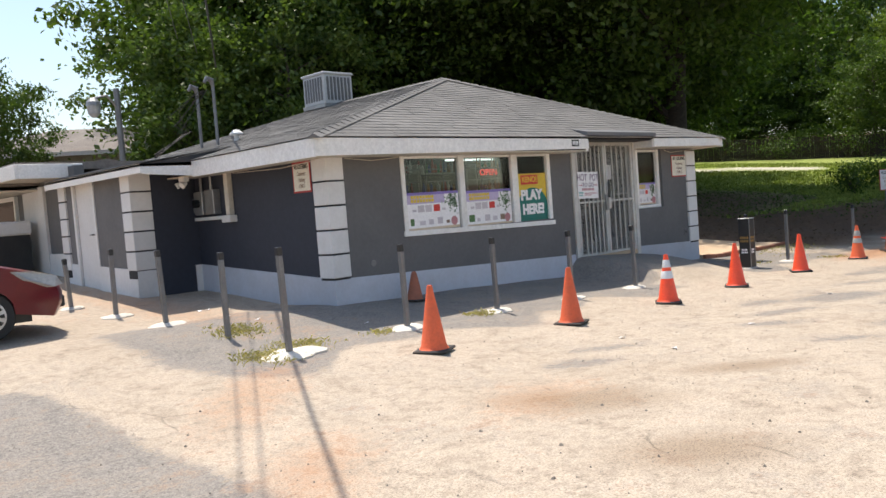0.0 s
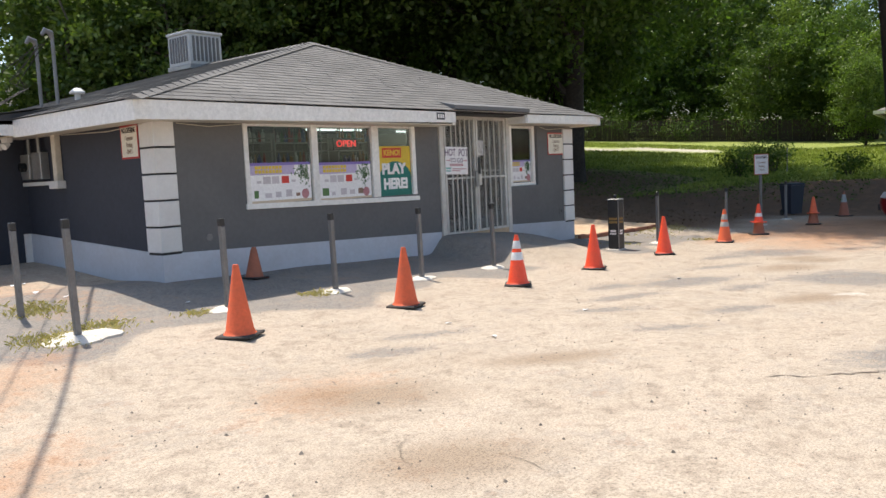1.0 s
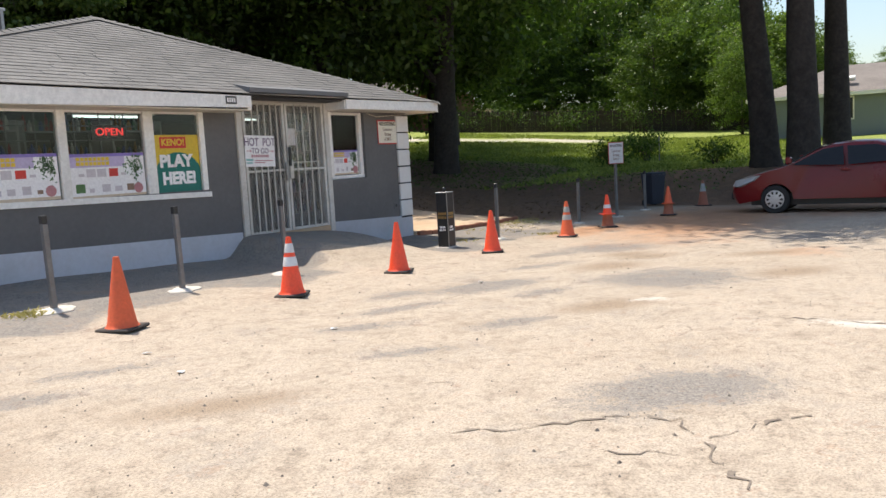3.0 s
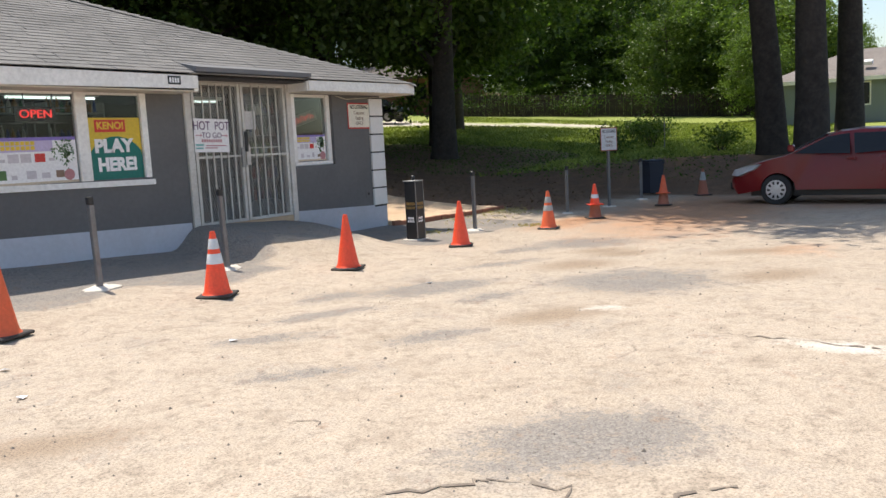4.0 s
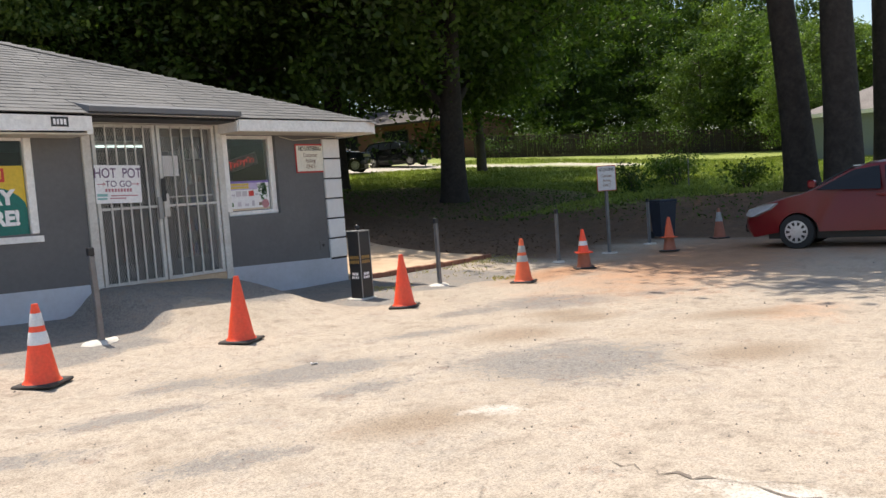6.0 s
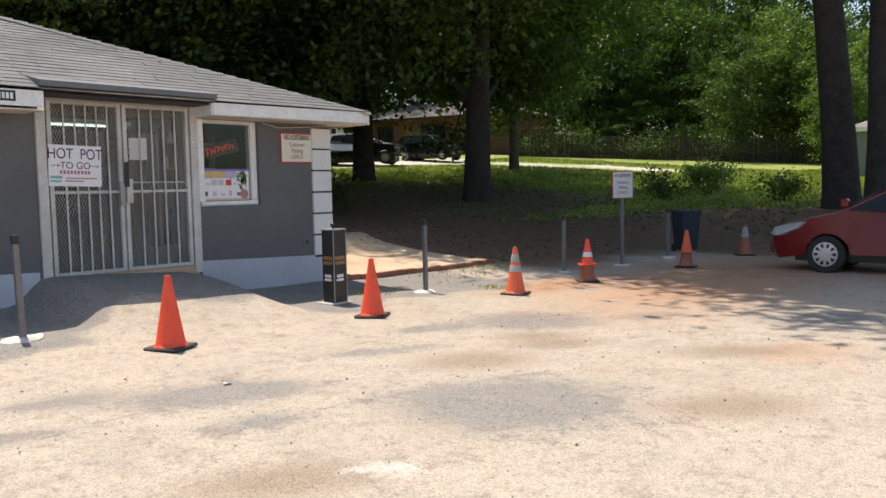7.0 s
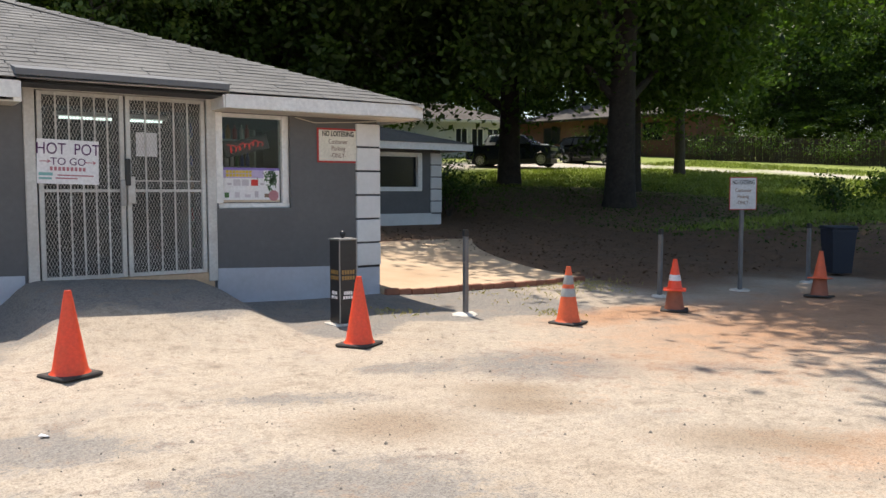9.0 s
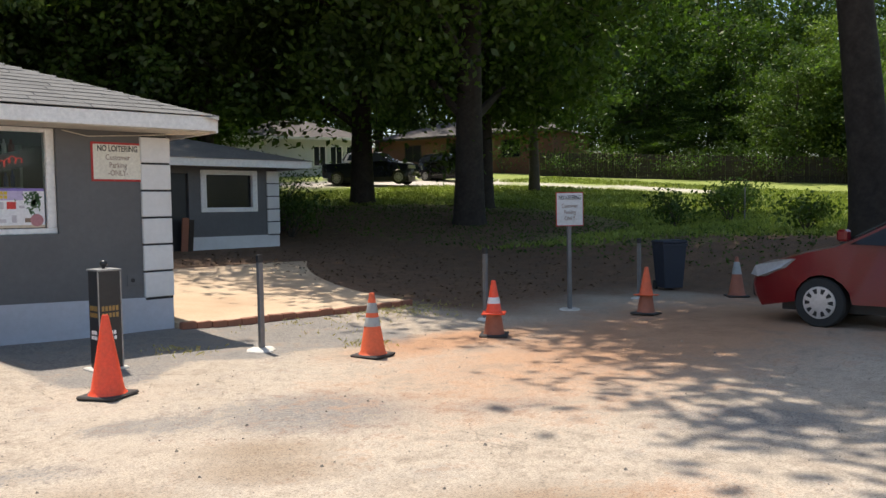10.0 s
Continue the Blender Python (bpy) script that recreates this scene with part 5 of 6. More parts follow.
for k, (x, y, hh, ln, pad) in enumerate(((5.16, 7.43, 1.17, (0, -1.5), .33), (5.21, 8.80, 1.03, (0, -.5), 0), (5.21, 10.42, 1.02, (0, -2), .22), (5.15, 11.90, 1.0, (1, 0), .2), (5.0, 13.22, .8, (0, -3), .16), (7.0, 7.57, 1.06, (0, -1), .22), (8.65, 7.54, 1.03, (0, -1), .2), (10.27, 7.46, 1.04, (0, -1), .19), (12.16, 7.55, 1.06, (0, -1.5), .2), (18.02, 7.43, 1.12, (0, 0), .17), (21.80, 7.36, 1.07, (0, .5), .12), (25.5, 7.05, 1.07, (0, 0), .15))):
    post(x, y, hh, ln, pad, k)

bol = thing("display_bollard", "square black advertising bollard with a ball finial", "bollard", pose(16.25, 7.5, hz(16.25, 7.5), 0, 0, 2))
part("column", Geo().bevel_box(-.115, .115, -.115, .115, 0, 1.0, .006), BLACKP, bol)
part("edge_strip", Geo().box(-.121, -.109, -.121, -.109, .02, .995), STEEL, bol)
part("edge_strip", Geo().box(.109, .121, -.121, -.109, .02, .995), STEEL, bol)
part("top_plate", Geo().bevel_box(-.125, .125, -.125, .125, 1.0, 1.02, .004), STEEL, bol)
part("ball_finial", Geo().lathe([(.015, 1.02), (.018, 1.035), (.034, 1.05), (.04, 1.07), (.034, 1.09), (.015, 1.105), (.004, 1.108)], 16), BLACKP, bol, smooth=True)
GOLD = surface("gold_print", (.32, .20, .06), .5)
for k in range(5):
    for (dx, rot) in ((0, 0), (1, -90)):
        m = pose(0, 0, 0, 0, 0, rot)
        part("print_bar", Geo().box(-.085 + .036 * k, -.06 + .036 * k, -.118, -.1155, .60, .65, m).box(-.085 + .036 * k, -.06 + .036 * k, -.118, -.1155, .535, .58, m), GOLD, bol)
        if k < 4:
            part("print_bar", Geo().box(-.06 + .03 * k, -.037 + .03 * k, -.118, -.1155, .36, .40, m).box(-.07 + .034 * k, -.045 + .034 * k, -.118, -.1155, .31, .345, m), PAPER, bol)
part("footing", Geo().bevel_box(-.19, .17, -.15, .15, -.05, .02, .01), PAD, bol)

sg = thing("sign_post", "small white no loitering sign on a grey steel post", "sign", pose(23.48, 7.07, hz(23.48, 7.07), 0, 0, -30))
part("post", Geo().bevel_box(-.03, .03, -.03, .03, -.3, 1.86, .005), POSTM, sg)
part("plate", Geo().bevel_box(-.235, .235, -.04, -.032, 1.34, 1.88, .002), SIGNRED, sg)
part("face", Geo().box(-.22, .22, -.043, -.04, 1.355, 1.865), surface("white_sign_face", (.62, .63, .64), .4), sg)
lettering("NO LOITERING", .10, INK, "lettering", sg, pose(0, -.045, 1.79) @ UP, .55)
for k, wd in enumerate(("Customer", "Parking", "-ONLY-")):
    lettering(wd, .085, BROWNINK, "lettering", sg, pose(0, -.045, 1.66 - .1 * k) @ UP, .8)
part("footing", Geo().tube([(0, 0, -.1), (0, 0, .02)], [.2, .16], 12), PAD, sg)
tb = thing("wheelie_bin", "dark blue plastic wheelie bin with closed lid in the shade", "bin", pose(27.05, 7.35, hz(27.05, 7.35), 0, 0, -35) @ Matrix.Diagonal((.76, .76, .92, 1)))
part("body", Geo().add([(-.24, -.26, .06), (.24, -.26, .06), (.24, .26, .06), (-.24, .26, .06), (-.31, -.34, .98), (.31, -.34, .98), (.31, .34, .98), (-.31, .34, .98)], [(0, 3, 2, 1), (4, 5, 6, 7), (0, 1, 5, 4), (1, 2, 6, 5), (2, 3, 7, 6), (3, 0, 4, 7)]), BINBLUE, tb)
part("lid", Geo().bevel_box(-.33, .33, -.37, .36, .985, 1.05, .02), BINBLUE, tb)
part("rim", Geo().box(-.33, .33, -.36, -.34, .93, .98), BINBLUE, tb)
for s in (-.25, .25):
    part("wheel", Geo().tube([(s - .03, .28, .1), (s + .03, .28, .1)], .1, 14), TYRE, tb)
part("handle", Geo().tube([(-.25, .40, 1.0), (.25, .40, 1.0)], .018, 8), BINBLUE, tb)


# ---- vehicles ----
def car(name, label, m, L, Wd, prof, wheels, rwheel, paint, side_windows, wind, rear, head, hubs=HUBCAP):
    """A vehicle from its side outline: prof runs from the front sill over the roof to the rear sill; x forward from the tail."""
    c = thing(name, label, "car", m, "parked vehicles")
    def arch(cx, r, n=9):
        return [(cx + r * math.cos(a), rwheel + r * math.sin(a)) for a in np.linspace(0, math.pi, n)]
    zs = prof[0][1]
    ra = rwheel + .055
    outline = list(prof)
    low = []
    for cx in sorted(wheels):
        low += [(x, max(z, zs)) for x, z in arch(cx, ra)[::-1]]
    outline = outline + low
    belt = side_windows[0][0][1] if side_windows else 1.0
    top = max(z for _, z in prof)
    xm = L / 2

    def y_at(s, x, z):
        w = Wd / 2
        t = max(0, (z - belt) / (top - belt))
        w -= .22 * t + .05 * max(0, (.45 - z) / .45)
        w -= .04 * abs(z - .62)
        e = abs(x - xm) / xm
        w -= .16 * max(0, (e - .72) / .28) ** 2
        return s * w

    slices = [(-1, .0), (-.97, .012), (-.80, .0), (0, 0), (.80, 0), (.97, .012), (1, 0)]
    g = Geo()
    n = len(outline)
    for s, _ in slices:
        for x, z in outline:
            k = 1 - .028 * abs(s) ** 6
            zz = z
            if z > belt + .03:
                zz = z - .05 * abs(s) ** 4
            elif z > zs + .25 and abs(s) > .9:
                zz = z - .02 * (abs(s) - .9) / .1
            bow = 1 - .05 * abs(s) ** 2.5 * max(0, abs(x - xm) / xm - .6) / .4
            g.v.append((xm + (x - xm) * k * bow, y_at(s, x, z) if abs(s) > 0 else 0, zz))
    for i in range(len(slices) - 1):
        for j in range(n):
            a, b = i * n + j, i * n + (j + 1) % n
            g.f.append((a, b, b + n, a + n))
    g.f.append(tuple(range(n)))
    g.f.append(tuple((len(slices) - 1) * n + j for j in range(n))[::-1])
    me = g.mesh("body", paint)
    bm = bmesh.new()
    bm.from_mesh(me)
    bmesh.ops.triangulate(bm, faces=[f for f in bm.faces if len(f.verts) > 4])
    bm.to_mesh(me)
    bm.free()
    me.polygons.foreach_set("use_smooth", [True] * len(me.polygons))
    me.set_sharp_from_angle(angle=radians(40))
    part("body", me, None, c)
    for s in (-1, 1):
        for poly in side_windows:
            q = Geo()
            pts = [(x, y_at(s, x, z) + s * .006, z - (.04 if z > belt + .1 else 0)) for x, z in poly]
            pin = [(x, y - s * .03, z) for x, y, z in pts]
            k = len(pts)
            q.add(pts + pin, [tuple(range(k)), tuple(range(k, 2 * k))[::-1]] + [(i, (i + 1) % k, k + (i + 1) % k, k + i) for i in range(k)])
            part("side_window", q, DARKGLASS, c, "dark tinted glass")
        for cx in wheels:
            wy = s * (Wd / 2 - .12)
            wl = part("wheel", Geo().tube([(cx, wy - s * .11, rwheel), (cx, wy - s * .09, rwheel), (cx, wy + s * .07, rwheel), (cx, wy + s * .095, rwheel)], [rwheel * .92, rwheel, rwheel, rwheel * .93], 32), TYRE, c, "black tyre")
            rim = part("rim", Geo().tube([(cx, wy + s * .08, rwheel), (cx, wy + s * .108, rwheel), (cx, wy + s * .115, rwheel)], [rwheel * .66, rwheel * .63, rwheel * .15], 32), hubs, wl)
            for k in range(10):
                a = 2 * math.pi * k / 10
                p = [(cx + rwheel * r * math.cos(a + d), wy + s * (.1125 + .0028 * (.63 - r) * 6), rwheel + rwheel * r * math.sin(a + d)) for r, d in ((.36, -.12), (.56, -.16), (.56, .16), (.36, .12))]
                pb = [(x, y - s * .02, z) for x, y, z in p]
                part("rim_slot", Geo().add(p + pb, [(0, 1, 2, 3), (7, 6, 5, 4), (0, 4, 5, 1), (1, 5, 6, 2), (2, 6, 7, 3), (3, 7, 4, 0)]), TYRE, wl)
        q = Geo()
        pts = [(x, y_at(s, x, z) * f + s * .008 * f, z) for x, z, f in head]
        pin = [(x - .08, y * .95, z) for x, y, z in pts]
        k = len(pts)
        q.add(pts + pin, [tuple(range(k)), tuple(range(k, 2 * k))[::-1]] + [(i, (i + 1) % k, k + (i + 1) % k, k + i) for i in range(k)])
        part("headlight", q, LAMPGLASS, c, "clear headlamp")
        mx, mz = wind[0][0] - .12, belt + .06
        part("mirror", Geo().bevel_box(mx - .06, mx + .06, min(s * (Wd / 2 - .02), s * (Wd / 2 + .16)), max(s * (Wd / 2 - .02), s * (Wd / 2 + .16)), mz - .02, mz + .12, .025), paint, c)
        part("door_handle", Geo().bevel_box(xm - .32, xm - .16, min(s * (Wd / 2 - .04), s * (Wd / 2 + .004)), max(s * (Wd / 2 - .04), s * (Wd / 2 + .004)), belt - .14, belt - .10, .006), paint, c)
    for (xa, za), (xb, zb), nm in ((wind[0], wind[1], "windscreen"), (rear[0], rear[1], "rear_window")):
        q = Geo()
        nx, nz = (zb - za), -(xb - xa)
        ln = math.hypot(nx, nz) * (1 if nm == "windscreen" else -1)
        nx, nz = nx / ln * .012, nz / ln * .012
        ya, yb = Wd / 2 * .80, Wd / 2 * .62
        if nz < 0:
            nx, nz = -nx, -nz
        q.add([(xa + nx, -ya, za + nz), (xa + nx, ya, za + nz), (xb + nx, yb, zb + nz), (xb + nx, -yb, zb + nz), (xa - nx, -ya, za - nz), (xa - nx, ya, za - nz), (xb - nx, yb, zb - nz), (xb - nx, -yb, zb - nz)], [(0, 1, 2, 3), (7, 6, 5, 4), (0, 4, 5, 1), (2, 6, 7, 3), (1, 5, 6, 2), (0, 3, 7, 4)])
        part(nm, q, DARKGLASS, c)
    part("grille", Geo().bevel_box(L - .10, L - .015, -.42, .42, .30, .46, .02), BLACKP, c)
    part("underbody", Geo().box(.5, L - .5, -Wd / 2 + .22, Wd / 2 - .22, .18, .42), BLACKP, c)
    return c


SEDAN = [(4.30, .22), (4.40, .36), (4.42, .50), (4.36, .66), (4.10, .80), (3.60, .93), (3.22, 1.01), (2.95, 1.16), (2.55, 1.36), (2.25, 1.46), (1.80, 1.505), (1.35, 1.49), (.95, 1.38), (.52, 1.16), (.30, 1.08), (.06, 1.03), (.0, .85), (.03, .45), (.12, .22)]
SWIN = [[(3.02, 1.03), (2.42, 1.38), (2.02, 1.43), (1.98, 1.0)], [(1.90, 1.0), (1.94, 1.43), (1.38, 1.43), (.98, 1.32), (.88, 1.06)]]
SHEAD = [(4.30, .62, .96), (4.22, .74, .99), (3.92, .83, 1.0), (3.70, .84, 1.0), (3.86, .72, 1.0), (4.18, .60, 1.0)]


def red_sedan(m, paint, label):
    return car("parked_car", label, m, 4.42, 1.69, SEDAN, (.72, 3.38), .31, paint, SWIN, ((3.18, 1.03), (2.45, 1.41)), ((.50, 1.17), (1.02, 1.40)), SHEAD)


cx, cy = 24.80, 4.48
red_sedan(Matrix.Translation((cx, cy, hz(25, 2.5) + .0)) @ pose(0, 0, 0, 0, 0, 91) @ Matrix.Diagonal((1.05, 1.05, 1.08, 1)) @ Matrix.Translation((-4.42, 0, 0)), REDPAINT, "red four-door sedan parked nose to the posts, silver hubcaps")
red_sedan(Matrix.Translation((4.30, 11.78, hz(2.5, 11.8))) @ pose(0, 0, 0, 0, 0, -2) @ Matrix.Translation((-4.42, 0, 0)), MAROON, "maroon car parked with its nose towards the posts")
PICK = [(5.45, .42), (5.55, .55), (5.56, .85), (5.45, 1.08), (4.4, 1.18), (4.1, 1.24), (3.55, 1.72), (3.2, 1.80), (2.3, 1.80), (1.98, 1.72), (1.9, 1.22), (.06, 1.22), (.0, 1.1), (.0, .55), (.1, .42)]
PWIN = [[(3.95, 1.25), (3.50, 1.68), (3.0, 1.72), (2.98, 1.25)], [(2.9, 1.25), (2.92, 1.72), (2.15, 1.70), (2.08, 1.25)]]
PHEAD = [(5.48, .82, .98), (5.44, 1.0, .98), (5.15, 1.02, 1.0), (5.15, .84, 1.0)]
car("pickup_truck", "dark blue pickup truck parked on the sunny driveway", Matrix.Translation((41.78, 38.38, hz(43.4, 36) + .02)) @ pose(0, 0, 0, 0, 0, -56) @ Matrix.Diagonal((1.05, 1.05, 1.05, 1)), 5.56, 1.95, PICK, (1.05, 4.55), .38, NAVYCAR, PWIN, ((4.08, 1.26), (3.58, 1.72)), ((1.9, 1.25), (1.99, 1.70)), PHEAD)
SUV = [(4.65, .35), (4.75, .5), (4.76, .85), (4.62, 1.02), (3.75, 1.12), (3.4, 1.2), (2.95, 1.62), (2.6, 1.74), (1.2, 1.78), (.45, 1.72), (.12, 1.2), (.0, 1.0), (.0, .5), (.1, .35)]
UWIN = [[(3.25, 1.22), (2.88, 1.60), (2.4, 1.66), (2.38, 1.2)], [(2.3, 1.2), (2.32, 1.66), (1.4, 1.68), (1.38, 1.2)], [(1.3, 1.2), (1.32, 1.68), (.62, 1.62), (.45, 1.22)]]
UHEAD = [(4.68, .82, .98), (4.6, .98, .98), (4.25, 1.02, 1.0), (4.25, .84, 1.0)]
car("parked_suv", "black sport utility vehicle parked by the brick house", Matrix.Translation((49.5, 38.1, hz(49.7, 35.7) + .02)) @ pose(0, 0, 0, 0, 0, -82), 4.76, 1.85, SUV, (.9, 3.85), .36, BLACKCAR, UWIN, ((3.38, 1.22), (2.98, 1.6)), ((.13, 1.25), (.42, 1.66)), UHEAD)
car("parked_car", "white car half hidden behind the pickup truck", Matrix.Translation((45.6, 41.6, hz(47.2, 39.8) + .02)) @ pose(0, 0, 0, 0, 0, -46), 4.76, 1.85, SUV, (.9, 3.85), .36, WHITECAR, UWIN, ((3.38, 1.22), (2.98, 1.6)), ((.13, 1.25), (.42, 1.66)), UHEAD)


# ---- neighbouring houses ----
def house(name, label, m, L, D, wall_h, rise, wallm, roofm, wins, door=None, over=.5, trim=TRIM):
    """A bungalow: front along x at y 0, gable or hipped roof, windows with frames and sills."""
    hs = thing(name, label, "house", m)
    part("wall", Geo().box(0, L, 0, .2, -1, wall_h), wallm, hs)
    part("wall", Geo().box(0, L, D - .2, D, -1, wall_h), wallm, hs)
    part("wall", Geo().box(0, .2, .2, D - .2, -1, wall_h), wallm, hs)
    part("wall", Geo().box(L - .2, L, .2, D - .2, -1, wall_h), wallm, hs)
    a, b, c_, d = (-over, -over), (L + over, -over), (L + over, D + over), (-over, D + over)
    r0, r1 = (D * .45, D / 2), (L - D * .45, D / 2)
    z0, z1 = wall_h, wall_h + rise
    part("roof", Geo().add([(*a, z0), (*b, z0), (*c_, z0), (*d, z0), (*r0, z1), (*r1, z1)], [(0, 1, 5, 4), (1, 2, 5), (2, 3, 4, 5), (3, 0, 4), (3, 2, 1, 0)]), roofm, hs)
    part("fascia", Geo().box(-over - .02, L + over + .02, -over - .04, -over, z0 - .16, z0 + .02).box(-over - .04, -over, -over, D + over, z0 - .16, z0 + .02), trim, hs)
    for x, w, zb, zt in wins:
        wn_ = part("window", Geo().box(x, x + w, -.02, .01, zb, zt), DARKGLASS, hs)
        part("window_frame", Geo().box(x - .07, x, -.05, .01, zb - .07, zt + .07).box(x + w, x + w + .07, -.05, .01, zb - .07, zt + .07).box(x, x + w, -.05, .01, zt, zt + .07).box(x, x + w, -.05, .01, zb - .07, zb).box(x + w / 2 - .025, x + w / 2 + .025, -.045, .0, zb, zt), trim, wn_)
    if door:
        part("door", Geo().bevel_box(door, door + .95, -.04, .01, 0, 2.05, .01), WHITE, hs)
    return hs


house("brick_house", "brown brick bungalow with dark roof among the trees", pose(56.1, 50.2, hz(58, 44), 0, 0, -74), 15, 8, 2.7, 1.5, BRICK, DARKROOF, [(2.5, 1.4, .9, 2.1), (6.5, 2.0, .8, 2.1), (11, 1.4, .9, 2.1)], trim=WOOD)
house("white_house", "white house with tall windows partly hidden by the trees", pose(41.6, 47.6, hz(45, 46), 0, 0, -19), 9, 7, 2.7, 1.5, WHITE, DARKROOF, [(5.2, .8, .8, 2.1), (6.4, .8, .8, 2.1), (7.6, .8, .8, 2.1)])
rh = house("grey_house", "blue-grey bungalow with brown roof behind the big trees", pose(48.6, 9.2, 1.55, 0, 0, -82), 14, 8, 2.15, 1.65, SIDING, FARROOF, [(3.2, 1.2, .9, 1.9), (8, 1.2, .9, 1.9)])
vt = thing("roof_box_vent", "small white box vent on the grey house roof", "vent", pose(49.9, 5.0, 4.35, 0, -20, 0))
part("box", Geo().bevel_box(-.2, .2, -.2, .2, 0, .18, .02), WHITE, vt)
house("green_house", "pale green house with brown roof behind the annex", pose(9.8, 40, hz(13, 38), 0, 0, -30), 12, 8, 2.9, 1.5, TAN, FARROOF, [(2, 1.2, 1, 2.1)])


def fence(a, b, hh):
    f = thing("wooden_fence", "weathered brown picket fence below the trees", "fence")
    a, b = Vector(a), Vector(b)
    n = int((b - a).length / .146)
    pk = Geo().add([(-.07, -.01, -.1), (.07, -.01, -.1), (.07, .01, -.1), (-.07, .01, -.1), (-.07, -.01, hh), (.07, -.01, hh), (.07, .01, hh), (-.07, .01, hh), (0, -.01, hh + .07), (0, .01, hh + .07)], [(0, 1, 5, 8, 4), (3, 7, 9, 6, 2), (0, 4, 7, 3), (1, 2, 6, 5), (4, 8, 9, 7), (8, 5, 6, 9)]).mesh("picket", WOOD)
    ang = math.degrees(math.atan2(b.y - a.y, b.x - a.x))
    r = random.Random(3)
    for i in range(n):
        p = a.lerp(b, i / n)
        part("picket", pk, None, f, m=pose(p.x, p.y, hz(p.x, p.y) + r.uniform(-.04, .03), 0, r.uniform(-1.5, 1.5), ang))
    for i in range(0, n - 14, 14):
        p, q = a.lerp(b, i / n), a.lerp(b, (i + 14) / n)
        for z in (.4, hh - .3):
            part("rail", Geo().tube([(p.x, p.y, hz(p.x, p.y) + z), (q.x, q.y, hz(q.x, q.y) + z)], .04, 4), WOOD, f)


fence((58.5, 35.5), (68, 13.5), 1.6)


# ---- trees ----
def leaf_mesh(name, centres, sizes, rg, material, flat_bias=.35):
    """Many small folded leaves round given places."""
    n = len(centres)
    nrm = rg.normal(size=(n, 3))
    nrm[:, 2] += flat_bias * 2
    nrm /= np.linalg.norm(nrm, axis=1)[:, None]
    t = np.cross(nrm, rg.normal(size=(n, 3)))
    t /= np.linalg.norm(t, axis=1)[:, None] + 1e-9
    b = np.cross(nrm, t)
    s = sizes[:, None]
    v = np.stack([centres + t * s, centres + b * s * .55 + nrm * s * .12, centres - t * s, centres - b * s * .55 + nrm * s * .12], 1).reshape(-1, 3)
    f = np.arange(n * 4).reshape(n, 4)
    me = bpy.data.meshes.new(name)
    me.vertices.add(n * 4)
    me.vertices.foreach_set("co", v.ravel())
    me.loops.add(n * 4)
    me.loops.foreach_set("vertex_index", f.ravel())
    me.polygons.add(n)
    me.polygons.foreach_set("loop_start", np.arange(0, n * 4, 4))
    me.update()
    me.materials.append(material)
    return me


